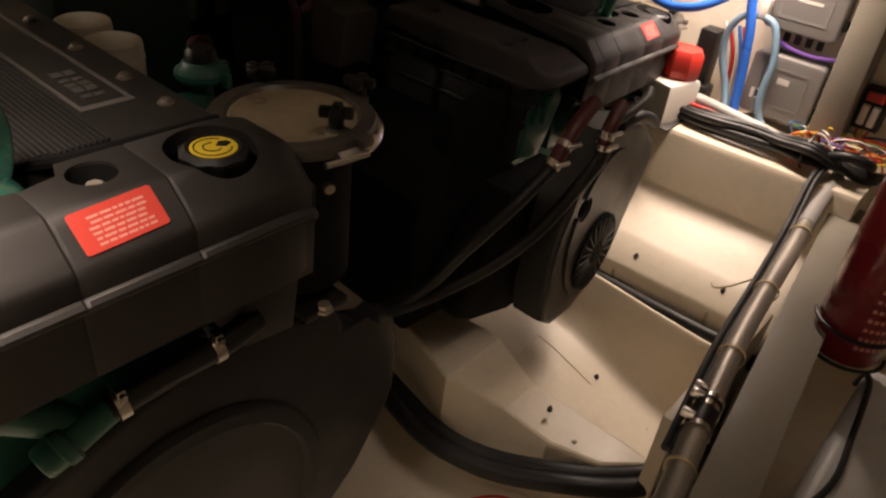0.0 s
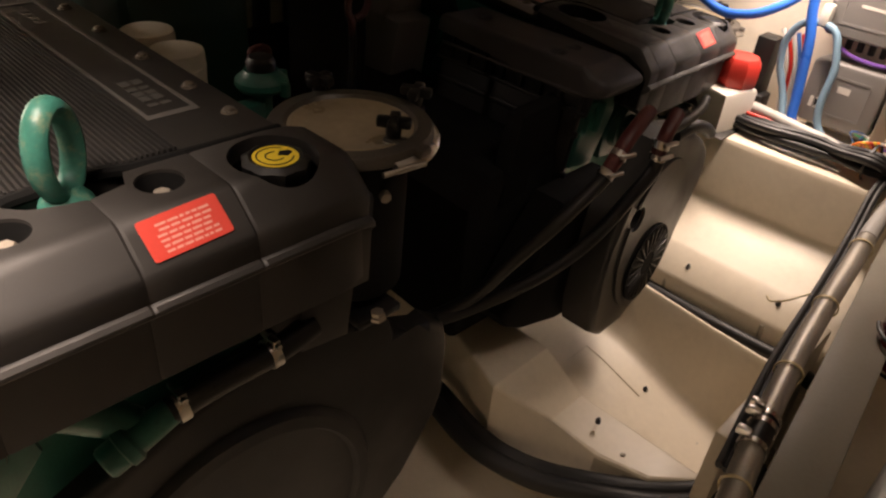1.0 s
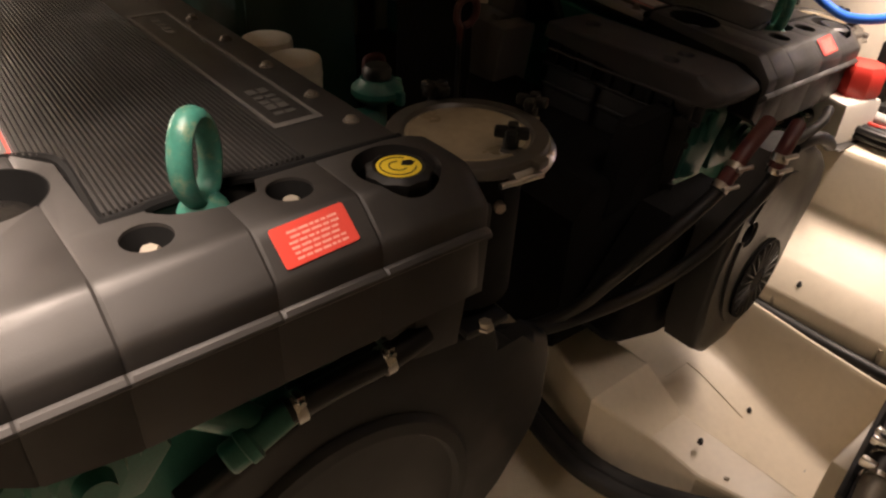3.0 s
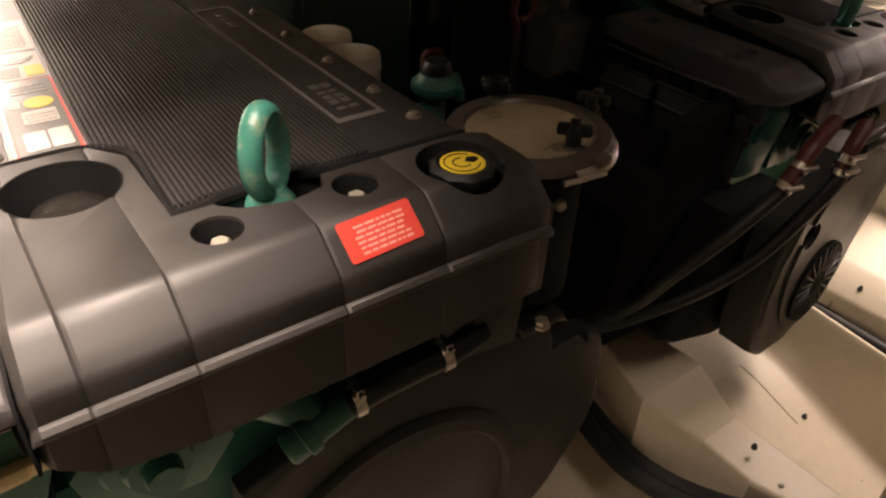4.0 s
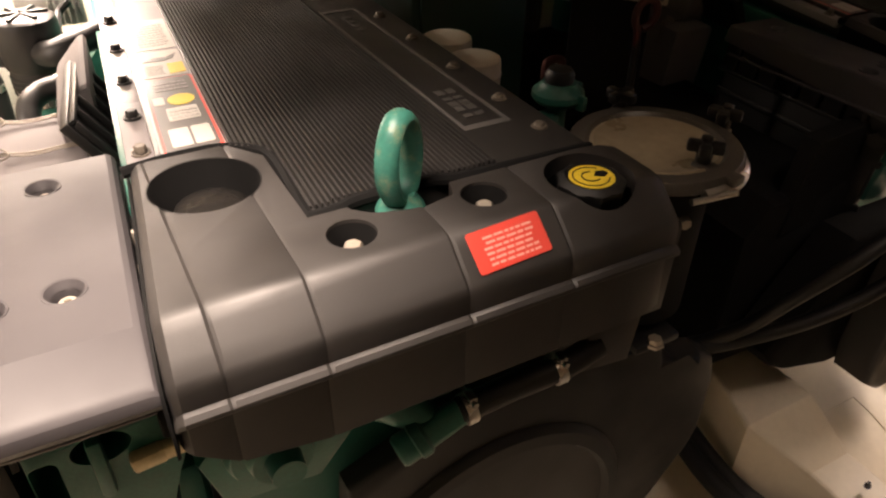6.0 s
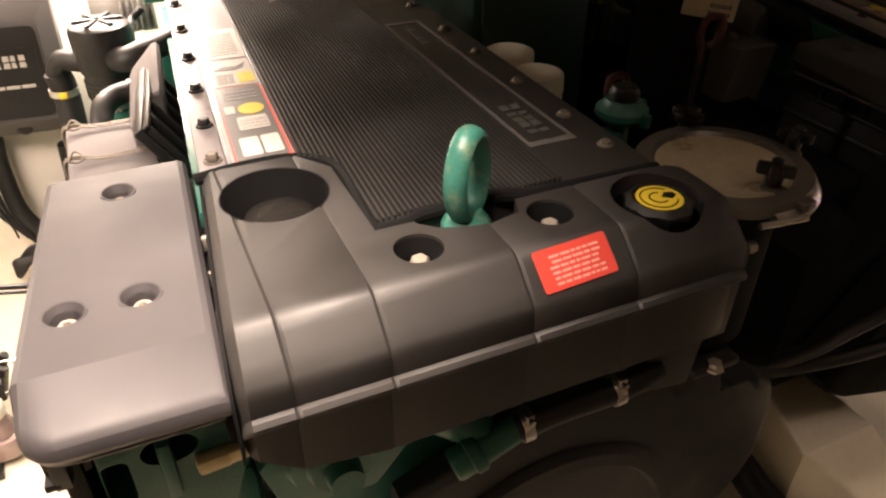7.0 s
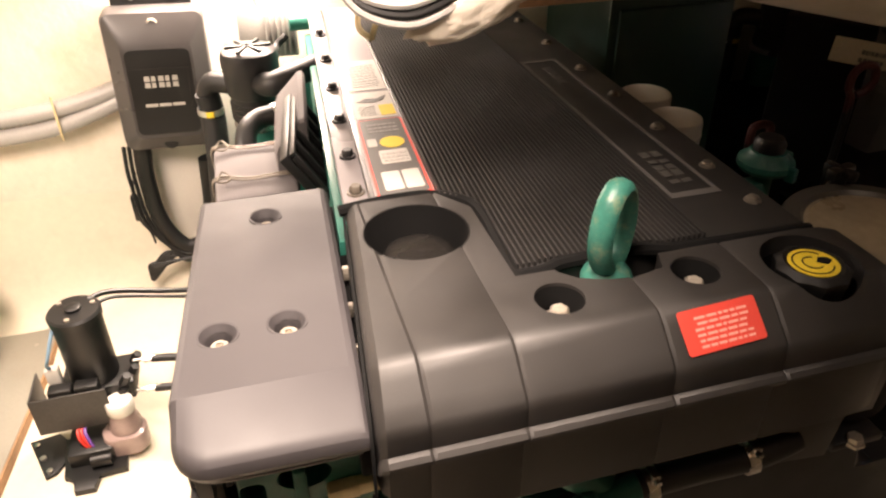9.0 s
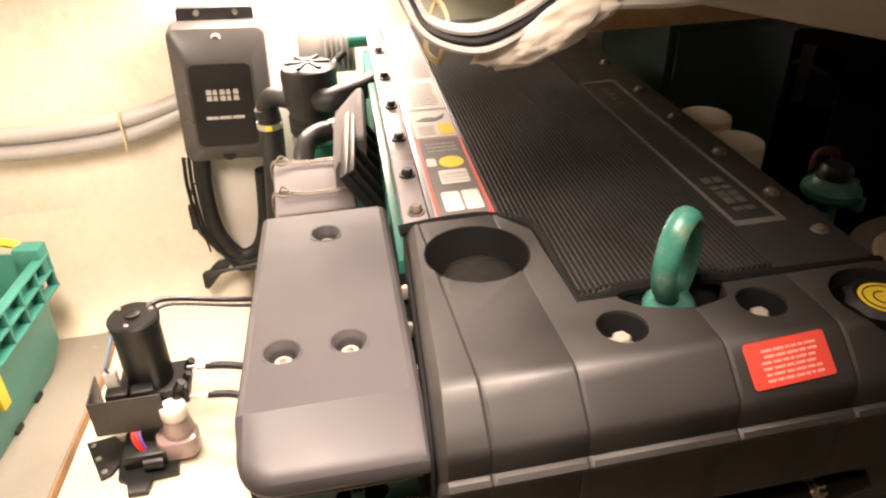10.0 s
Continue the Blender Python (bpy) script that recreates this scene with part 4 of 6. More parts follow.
def engine_front_pipes(eng):
    h = part("coolant_hose", tube(B(), [(0.225, 0.702, 0.727), (0.29, 0.698, 0.737), (0.365, 0.691, 0.747), (0.42, 0.695, 0.755)], 0.017, 14), M_RUBBER, eng, "short black coolant hose")
    for x, y, z in ((0.231, 0.701, 0.728), (0.350, 0.692, 0.745)):
        b = lathe(B(), (x, y, z), [(0.0172, 0), (0.0198, 0), (0.0198, 0.013), (0.0172, 0.013)], 20, (0.99, -0.05, 0.12))
        box(b, x + 0.001, x + 0.012, y - 0.014, y + 0.006, z + 0.016, z + 0.028, 0.002)
        rod(b, (x + 0.006, y - 0.020, z + 0.022), (x + 0.006, y + 0.016, z + 0.022), 0.004, n=8)
        part("hose_clamp", b, M_STEEL, h, "stainless worm-drive hose clamp")
    bm = rod(B(), (0.236, 0.702, 0.729), (0.178, 0.703, 0.708), 0.0165, 0.019)
    lathe(bm, (0.150, 0.704, 0.697), [(0, -0.004), (0.017, -0.004), (0.020, 0.0), (0.020, 0.018), (0.0235, 0.020), (0.0235, 0.032), (0.019, 0.036)], 24, (0.93, -0.02, 0.36))
    rod(bm, (0.195, 0.715, 0.716), (0.13, 0.775, 0.745), 0.02, 0.03)
    part("pipe_stub", bm, M_GREEN, eng, "green painted pipe stub")
    # water pump and timing housing
    bm = lathe(B(), (0.015, 0.69, 0.775), [(0, -0.02), (0.018, -0.02), (0.02, 0.0), (0.032, 0.0), (0.036, 0.012), (0.05, 0.014), (0.055, 0.025), (0.06, 0.10), (0, 0.10)], 28, (0, 1, 0))
    prism(bm, [(-0.045, 0.70), (0.06, 0.69), (0.10, 0.74), (0.085, 0.80), (-0.02, 0.825), (-0.065, 0.775)], lambda u, v, k: (u, 0.78 - 0.06 * k, v), 0.006)
    part("water_pump", bm, M_GREEN, eng, "green painted water pump")
    bm = prism(B(), [(-0.200, 0.72), (-0.10, 0.70), (-0.085, 0.79), (-0.06, 0.83), (-0.075, 0.874), (-0.200, 0.874)], lambda u, v, k: (u, 0.80 - 0.085 * k, v), 0.006)
    hs = part("timing_housing", bm, M_GREEN, eng, "green cast housing with an oval opening")
    carve(hs, prism(B(), [(-0.137 + 0.026 * math.cos(a / 12 * math.pi), 0.853 + 0.018 * math.sin(a / 12 * math.pi)) for a in range(24)], lambda u, v, k: (u, 0.79 - 0.2 * k, v)))
    carve(hs, prism(B(), rounded(-0.198, -0.174, 0.80, 0.855, 0.008, 3), lambda u, v, k: (u, 0.78 - 0.2 * k, v)))
    part("web", box(B(), -0.148, -0.135, 0.702, 0.72, 0.80, 0.872, 0.004), M_GREEN, hs)
    part("stud", rod(B(), (-0.240, 0.735, 0.855), (-0.205, 0.74, 0.855), 0.016, n=6), M_BLACK, eng)
    bm = box(B(), -0.028, 0.004, -0.008, 0.008, -0.009, 0.009, 0.004, Matrix.Translation((-0.090, 0.708, 0.830)) @ Matrix.Rotation(-0.08, 4, "Y"))
    box(bm, 0.0, 0.032, -0.007, 0.007, -0.008, 0.008, 0.003, Matrix.Translation((-0.090, 0.708, 0.830)) @ Matrix.Rotation(-0.08, 4, "Y"))
    part("connector", bm, M_TIE, eng, "off-white wiring connector")
    # stepped lower side of the cover
    bm = prism(B(), [(0.40, 0.80), (0.495, 0.80), (0.500, 0.925), (0.40, 0.925)], lambda u, v, k: (u, 0.80 - 0.13 * k, v), 0.01)
    prism(bm, [(0.40, 0.715), (0.478, 0.705), (0.492, 0.815), (0.40, 0.815)], lambda u, v, k: (u, 0.82 - 0.13 * k, v), 0.012)
    part("cover_side", bm, M_COVER, eng, "black plastic cover side")


def build_engine():
    eng = thing("marine_engine", (0.2, 1.35, 0.25), "dark green marine diesel engine with black plastic covers", "engine", "twin engines")
    engine_body(eng)
    engine_front_cover(eng)
    engine_side_panel(eng)
    engine_lid(eng)
    lifting_eye(eng)
    engine_port_fittings(eng)
    engine_starboard_fittings(eng)
    engine_front_pipes(eng)
    return eng


engine = build_engine()
TWIN_POSE = pose(0.2 + 1.390, 1.35 + 0.248, 0.25 - 0.080, 4.6, 3.7, 4.8)
twin = copy_thing(engine, TWIN_POSE)
TURNED[twin.name] = TWIN_POSE
# the second engine's filler cap is plain and its front wiring is tucked away
for ob in [o for o in twin.children_recursive if o.name.split(".")[0] in ("sticker", "symbol", "connector")]:
    bpy.data.objects.remove(ob)

# added black box hiding the pale floor, for the dark between the engines
part("exhaust_lagging", box(B(), 0.45, 0.70, 0.95, 1.95, 0.05, 0.58, 0.04), M_BLACK, engine, "added black box filling the dark space beside the engine")
# belt guards: each engine has its own
out = [(0.08, 0.30), (0.10, 0.59), (0.28, 0.665), (0.42, 0.69), (0.54, 0.665), (0.585, 0.62), (0.62, 0.60), (0.66, 0.565), (0.70, 0.575), (0.74, 0.545), (0.752, 0.50), (0.752, 0.38), (0.735, 0.33), (0.66, 0.22), (0.55, 0.12), (0.30, 0.10)]
guard = part("belt_guard", prism(B(), out, lambda u, v, k: (u, 0.79 - 0.045 * k, v), 0.02, 3), M_BELT, engine, "charcoal plastic belt guard", smooth=45)
bm = lathe(B(), (0.32, 0.752, 0.34), [(0.245, 0), (0.243, 0.012), (0.235, 0.02), (0.215, 0.022), (0.208, 0.012), (0, 0.010)], 56, (0, -1, 0))
part("raised_disc", bm, M_BELT, guard, "raised round boss")
part("bracket", box(B(), 0.52, 0.60, 0.72, 0.80, 0.668, 0.682, 0.004), M_BLACK, engine, "black steel bracket")
bm = lathe(B(), (0.554, 0.722, 0.676), [(0.014, 0), (0.014, 0.004), (0.010, 0.005), (0.010, 0.012), (0, 0.013)], 6)
part("bracket_bolt", bm, M_ZINC, engine, "dull bracket bolt")

out = [(1.304, 0.742), (1.389, 0.736), (1.50, 0.705), (1.573, 0.663), (1.62, 0.622), (1.635, 0.572), (1.614, 0.512), (1.578, 0.456), (1.523, 0.398), (1.465, 0.33), (1.40, 0.275), (1.34, 0.252), (1.24, 0.262), (1.19, 0.30), (1.172, 0.37), (1.18, 0.459), (1.189, 0.527), (1.202, 0.592), (1.237, 0.642), (1.282, 0.70)]
on_guard = lambda back, front: (lambda u, v, k: (u, 0.709 + 0.084 * (u - 1.272) + back + (front - back) * k, v))
aim = (0.084, -1, 0)
guard2 = part("belt_guard", prism(B(), out, on_guard(0.085, 0.0), 0.018, 4), M_GUARD, twin, "charcoal plastic belt guard with a round vent", smooth=45)
eyelet = lambda r: lathe(B(), (1.264, 0.75, 0.577), [(0, 0), (r, 0), (r + 0.004, 0.1), (0, 0.1)], 24, aim)
carve(guard2, eyelet(0.021))
plate = prism(B(), [(1.378 + 0.150 * math.cos(a / 24 * math.pi), 0.488 + 0.190 * math.sin(a / 24 * math.pi)) for a in range(48)], on_guard(0.001, -0.006), 0.004)
plate = part("raised_plate", plate, M_GUARD, guard2)
carve(plate, eyelet(0.027))
hub = Vector((1.374, 0.7105, 0.418))
part("vent_disc", lathe(B(), hub, [(0.098, 0.001), (0.098, 0.006), (0.092, 0.0045), (0.05, 0.004), (0.03, 0.006), (0, 0.007)], 44, aim), M_GAP, guard2, "dark round vent")
for k in range(22):
    m = Matrix.Translation(hub + Vector((0, -0.005, 0))) @ Matrix.Rotation(radians(4.8), 4, "Z") @ Matrix.Rotation(radians(360 / 22 * k), 4, "Y")
    part("vent_slat", box(B(), 0.030, 0.090, -0.0035, 0.002, -0.0022, 0.0022, 0.001, m), M_BLACK, guard2, "radial vent slat")
# added near-black sheet closing off the bright view between the hoses
part("timing_cover", prism(B(), [(1.06, 0.58), (1.46, 0.58), (1.50, 0.70), (1.50, 0.775), (1.10, 0.775)], lambda u, v, k: (u, 0.97 - 0.04 * k + 0.084 * (u - 1.272), v), 0.008), M_GAP, twin, "added near-black sheet for the dark behind the hoses")
part("guard_hood", tube(B(), [(1.36, 0.715, 0.742), (1.43, 0.712, 0.745), (1.50, 0.716, 0.722), (1.55, 0.722, 0.693)], 0.014, 10), M_BLACK, guard2, "black hood over the guard")
# lower guard, widened and near-black to fill the dark beside the belt guard
out = [(0.99, 0.38), (1.02, 0.335), (1.07, 0.305), (1.20, 0.265), (1.37, 0.255), (1.37, 0.60), (1.16, 0.60), (1.08, 0.50)]
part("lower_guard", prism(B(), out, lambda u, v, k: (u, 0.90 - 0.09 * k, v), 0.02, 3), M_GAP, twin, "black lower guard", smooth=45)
# added near-black box standing in for the dark below the second engine
part("sump", prism(B(), [(0.97, 0.26), (1.28, 0.25), (1.28, 0.66), (1.03, 0.66), (0.97, 0.60)], lambda u, v, k: (u + 0.06 * (1 - k), 1.95 - 1.03 * k, v), 0.02), M_GAP, twin, "added near-black box filling the dark under the engine")
part("cooling_hose", tube(B(), [(1.262, 0.695, 0.735), (1.258, 0.695, 0.70), (1.222, 0.71, 0.645), (1.145, 0.73, 0.568), (1.072, 0.76, 0.511), (0.986, 0.80, 0.466), (0.88, 0.86, 0.42), (0.80, 0.94, 0.37)], 0.0145, 12), M_RUBBER, twin, "long black cooling hose")
part("cooling_hose", tube(B(), [(1.118, 0.715, 0.737), (1.095, 0.72, 0.712), (1.01, 0.74, 0.647), (0.942, 0.78, 0.566), (0.912, 0.83, 0.476), (0.86, 0.90, 0.40), (0.79, 1.0, 0.35)], 0.0145, 12), M_RUBBER, twin, "long black cooling hose")
for q0, q1 in (((1.268, 0.695, 0.765), (1.264, 0.695, 0.750)), ((1.263, 0.695, 0.738), (1.261, 0.695, 0.726)), ((1.148, 0.716, 0.768), (1.139, 0.716, 0.759)), ((1.118, 0.716, 0.738), (1.109, 0.717, 0.728))):
    b = tube(B(), [q0, q1], 0.0172, 18, 2)
    rod(b, Vector(q0) + Vector((-0.02, -0.014, 0)), Vector(q0) + Vector((0.012, -0.024, 0.002)), 0.0045, n=8)
    part("hose_clamp", b, M_STEEL, twin, "stainless hose clamp")
part("red_hose", tube(B(), [(1.112, 0.716, 0.730), (1.140, 0.716, 0.762), (1.168, 0.718, 0.788), (1.21, 0.725, 0.803), (1.26, 0.735, 0.815)], 0.0155, 12), M_DULLRED, twin, "dark red silicone hose")
part("red_hose", tube(B(), [(1.262, 0.695, 0.735), (1.267, 0.695, 0.762), (1.285, 0.698, 0.784), (1.33, 0.71, 0.802)], 0.0150, 12), M_DULLRED, twin, "dark red silicone hose")
part("breather_pipe", tube(B(), [(1.285, 0.70, 0.775), (1.34, 0.695, 0.785), (1.41, 0.70, 0.792), (1.46, 0.715, 0.80)], 0.010, 10), M_BRACKET, twin, "thin steel pipe under the cover")

# ---- port side: control unit, pump, crate, hoses ----
def control_unit():
    t = thing("control_unit", (-0.30, 1.97, 0.65), "grey-black plastic control unit screwed to a white plate on the bulkhead", "control unit")
    part("mounting_plate", box(B(), -0.385, -0.170, 2.02, 2.045, 0.30, 1.005, 0.003), M_WHITE, t, "white mounting plate")
    m = Matrix.Translation((-0.311, 1.955, 0.824)) @ Matrix.Rotation(radians(2.0), 4, "Y")
    put = lambda d0, d1: (lambda u, v, k: m @ Vector((u, d0 + (d1 - d0) * k, v)))
    part("bracket", prism(B(), rounded(-0.085, 0.085, 0.10, 0.185, 0.006, 2), put(0.07, 0.05)), M_BLACK, t, "black steel bracket")
    for u in (-0.04, 0.045):
        part("screw", rod(B(), m @ Vector((u, 0.05, 0.175)), m @ Vector((u, 0.044, 0.175)), 0.007, n=6), M_STEEL, t, "steel screw")
    body = B()
    o1, o2, o3 = rounded(-0.108, 0.108, -0.162, 0.158, 0.022, 4), rounded(-0.105, 0.105, -0.160, 0.155, 0.02, 4), rounded(-0.074, 0.074, -0.122, 0.096, 0.018, 4)
    loft(body, [[m @ Vector((u, 0.05, v)) for u, v in o1], [m @ Vector((u, 0.0, v)) for u, v in o1], [m @ Vector((u, -0.012, v)) for u, v in o2], [m @ Vector((u, -0.040, v)) for u, v in o3]])
    b = part("housing", body, M_UNIT, t, "domed grey-black housing", smooth=25)
    part("front_field", prism(B(), rounded(-0.068, 0.068, -0.112, 0.084, 0.014, 4), put(-0.038, -0.0415)), M_BLACK, b, "recessed dark field")
    part("name_plate", prism(B(), rounded(-0.056, 0.058, -0.068, 0.042, 0.003, 2), put(-0.041, -0.0432)), M_BLACK, b, "black name plate")
    for row, z in ((0, 0.014), (1, -0.0005)):
        for i in range(5):
            u = -0.036 + 0.0148 * i
            w = 0.0125 - 0.003 * ((i + 2 * row) % 2)
            part("print_bar", prism(B(), [(u, z), (u + w, z), (u + w - 0.001, z + 0.0115), (u + 0.001, z + 0.0115)], put(-0.0425, -0.0436)), M_GREYPRINT, b, "pale printed bar")
    for i in range(3):
        u = -0.042 + 0.029 * i
        part("print_bar", prism(B(), [(u, -0.045), (u + 0.026, -0.045), (u + 0.026, -0.038), (u, -0.038)], put(-0.0425, -0.0436)), M_GREYPRINT, b, "pale printed bar")
    sc = lathe(B(), m @ Vector((0, -0.014, 0.132)), [(0.013, 0), (0.013, 0.006), (0.009, 0.008), (0.008, 0.004), (0, 0.004)], 20, (0, -1, 0))
    part("screw", sc, M_ZINC, b, "large slotted screw")
    part("grommet", lathe(B(), m @ Vector((-0.005, -0.012, -0.142)), [(0.016, 0), (0.016, 0.012), (0.012, 0.016), (0, 0.016)], 20, (0, -1, 0)), M_BLACK, b)


control_unit()

loom = thing("cable_loom", (-0.33, 1.97, 0.30), "black sheathed cable loom hanging in a loop on the bulkhead", "cable")
part("braided_sheath", tube(B(), [(-0.395, 1.985, 0.66), (-0.402, 1.985, 0.57), (-0.392, 1.975, 0.455), (-0.345, 1.968, 0.375), (-0.29, 1.968, 0.395), (-0.262, 1.968, 0.48), (-0.25, 1.96, 0.62)], 0.024, 14, 14, 0.02, 0.75), M_RUBBER, loom, "thick braided black sheath")
for k in range(3):
    d = 0.012 * (k - 1)
    part("sheathed_cable", tube(B(), [(-0.425 + d, 1.985, 0.66), (-0.43 + d, 1.985, 0.57), (-0.415 + d * 0.8, 1.965, 0.45), (-0.355, 1.955, 0.352 - d), (-0.28 - d, 1.955, 0.375 - d * 0.6), (-0.245 - d, 1.955, 0.47), (-0.235 - d, 1.95, 0.60)], 0.005, 8), M_RUBBER, loom)
for k in range(5):
    part("cable_tail", tube(B(), [(-0.36, 1.96, 0.365), (-0.40, 1.95, 0.34 + 0.008 * k), (-0.44, 1.945, 0.30 + 0.008 * k), (-0.435, 1.945, 0.325 + 0.006 * k), (-0.37, 1.95, 0.345), (-0.29, 1.95, 0.335 + 0.004 * k), (-0.24, 1.94, 0.34)], 0.0045, 6), M_RUBBER, loom)
part("inline_connector", box(B(), -0.452, -0.432, 1.975, 1.995, 0.46, 0.53, 0.004), M_BLACK, loom, "black inline connector")
part("thin_lead", tube(B(), [(-0.40, 1.99, 0.60), (-0.43, 1.99, 0.58), (-0.442, 1.985, 0.53), (-0.442, 1.985, 0.46), (-0.425, 1.985, 0.42), (-0.42, 1.985, 0.385)], 0.0025, 6), M_RUBBER, loom)

con = thing("grey_conduit", (-0.75, 2.0, 0.7), "pair of grey corrugated conduits sagging along the bulkhead", "conduit")
for dz in (0.0, 0.042):
    part("conduit", tube(B(), [(-1.15, 2.0, 0.735 + dz), (-0.95, 2.005, 0.715 + dz), (-0.77, 2.01, 0.705 + dz), (-0.60, 2.01, 0.715 + dz), (-0.48, 2.015, 0.745 + dz * 0.8), (-0.36, 2.03, 0.79 + dz * 0.6)], 0.019, 12, 24, 0.07), M_GREYHOSE, con)
part("tie", tube(B(), [(-0.56, 1.985, 0.695), (-0.56, 1.985, 0.80)], 0.003, 6), M_TIE, con)
part("riser", tube(B(), [(-0.06, 1.97, 0.93), (-0.085, 1.98, 1.02), (-0.09, 2.0, 1.10), (-0.08, 2.02, 1.24)], 0.013, 12, 20, 0.08), M_GREYHOSE, con, "pale grey riser conduit")


def hydraulic_pump():
    t = thing("hydraulic_pump", (-0.55, 1.50, 0.2), "black electric hydraulic pump with a small fluid bottle on the shelf", "pump")
    c = (-0.533, 1.55, 0.0)
    mo = part("motor", lathe(B(), (c[0], c[1], 0.345), [(0, 0), (0.046, 0), (0.048, 0.004), (0.048, 0.150), (0.051, 0.151), (0.052, 0.166), (0.048, 0.171), (0.016, 0.172), (0.016, 0.178), (0.012, 0.180), (0, 0.180)], 36), M_BLACK, t, "glossy black motor can")
    for a in (20, 140, 260):
        part("screw", lathe(B(), (c[0] + 0.038 * math.cos(radians(a)), c[1] + 0.038 * math.sin(radians(a)), 0.516), [(0.005, 0), (0.005, 0.004), (0, 0.005)], 8), M_ZINC, mo)
    part("pump_body", box(B(), -0.60, -0.455, 1.50, 1.60, 0.30, 0.345, 0.006), M_BLACK, t, "black valve block")
    for x, y, z in ((-0.475, 1.505, 0.352), (-0.462, 1.54, 0.345), (-0.485, 1.50, 0.325), (-0.455, 1.56, 0.362)):
        part("valve", rod(B(), (x, y, z - 0.012), (x + 0.012, y - 0.004, z + 0.012), 0.011, 0.009, 6), M_BLACK, t)
    # open steel bracket box
    br = B()
    box(br, -0.648, -0.503, 1.468, 1.472, 0.275, 0.366, 0.001)
    box(br, -0.648, -0.644, 1.472, 1.56, 0.275, 0.366, 0.001)
    box(br, -0.648, -0.503, 1.472, 1.56, 0.271, 0.275, 0.001)
    part("bracket_box", br, M_BRACKET, t, "dull grey folded steel bracket")
    for i in range(2):
        part("relay", box(B(), -0.612 + 0.050 * i, -0.566 + 0.050 * i, 1.476, 1.505, 0.33, 0.374, 0.004), M_BLACK, t, "black relay")
    part("connector", box(B(), -0.613, -0.587, 1.508, 1.528, 0.345, 0.405, 0.003), M_PAPER, t, "off-white connector")
    part("blue_lead", tube(B(), [(-0.600, 1.518, 0.40), (-0.604, 1.512, 0.415), (-0.596, 1.505, 0.435), (-0.586, 1.520, 0.465), (-0.578, 1.535, 0.485)], 0.0035, 8), M_PALEBLUE, t, "blue lead")
    bo = part("fluid_bottle", prism(B(), rounded(-0.535, -0.448, 1.435, 1.505, 0.028, 6), lambda u, v, k: (u, v, 0.205 + 0.045 * k), 0.006), M_AMBER, t, "fluid bottle with a purplish fluid")
    part("neck", lathe(B(), (-0.487, 1.475, 0.248), [(0, 0), (0.032, 0), (0.032, 0.018), (0.027, 0.036), (0.025, 0.05), (0, 0.05)], 28), M_AMBER, bo, "yellowed translucent neck")
    part("cap", lathe(B(), (-0.487, 1.475, 0.297), [(0, 0), (0.0265, 0), (0.028, 0.003), (0.028, 0.024), (0.025, 0.029), (0, 0.029)], 28), M_WHITE, bo, "white screw cap")
    for i, cc in enumerate(("red", "red", "purple")):
        part("wire", tube(B(), [(-0.575 + 0.006 * i, 1.475, 0.272), (-0.578 + 0.007 * i, 1.462, 0.268), (-0.572 + 0.007 * i, 1.450, 0.25), (-0.555 + 0.003 * i, 1.445, 0.22)], 0.0035, 6), M_CABLE[cc], t)
    ft = part("foot", prism(B(), [(-0.700, 1.535), (-0.640, 1.545), (-0.600, 1.49), (-0.632, 1.43), (-0.652, 1.42)], lambda u, v, k: (u, v, 0.195 + 0.006 * k), 0.002), M_BLACK, t, "black steel foot")
    for x, y in ((-0.682, 1.518), (-0.664, 1.476), (-0.645, 1.436)):
        part("bolt", lathe(B(), (x, y, 0.201), [(0.007, 0), (0.007, 0.005), (0, 0.006)], 6), M_STEEL, ft, "bright bolt")
    bm = prism(B(), [(-0.625, 1.52), (-0.50, 1.52), (-0.492, 1.405), (-0.545, 1.40), (-0.55, 1.365), (-0.59, 1.365), (-0.595, 1.40), (-0.615, 1.41)], lambda u, v, k: (u, v, 0.190 + 0.014 * k), 0.003)
    box(bm, -0.605, -0.515, 1.43, 1.54, 0.20, 0.238, 0.006)
    rod(bm, (-0.56, 1.425, 0.218), (-0.52, 1.425, 0.218), 0.014, n=10)
    part("base", bm, M_BLACK, t, "black base plate")
    for y0, z0, y1, z1 in ((1.545, 0.362, 1.52, 0.345), (1.50, 0.318, 1.46, 0.30)):
        part("hydraulic_hose", tube(B(), [(-0.415, y0, z0), (-0.36, y0 - 0.01, z0 - 0.002), (-0.28, y1, z1), (-0.18, y1 - 0.03, z1 - 0.01)], 0.0085, 10), M_RUBBER, t, "black hydraulic hose")
        f = rod(B(), (-0.455, y0 + 0.004, z0), (-0.43, y0 + 0.002, z0), 0.004)
        rod(f, (-0.432, y0 + 0.002, z0), (-0.405, y0, z0), 0.0085, n=6)
        part("fitting", f, M_STEEL, t, "steel hose fitting")
    part("supply_cable", tube(B(), [(-0.51, 1.58, 0.512), (-0.485, 1.605, 0.508), (-0.44, 1.62, 0.494), (-0.36, 1.63, 0.470), (-0.25, 1.65, 0.44)], 0.006, 8), M_RUBBER, t)
    part("supply_cable", tube(B(), [(-0.50, 1.565, 0.505), (-0.475, 1.595, 0.500), (-0.43, 1.61, 0.485), (-0.34, 1.62, 0.458), (-0.25, 1.64, 0.43)], 0.004, 8), M_RUBBER, t)


hydraulic_pump()


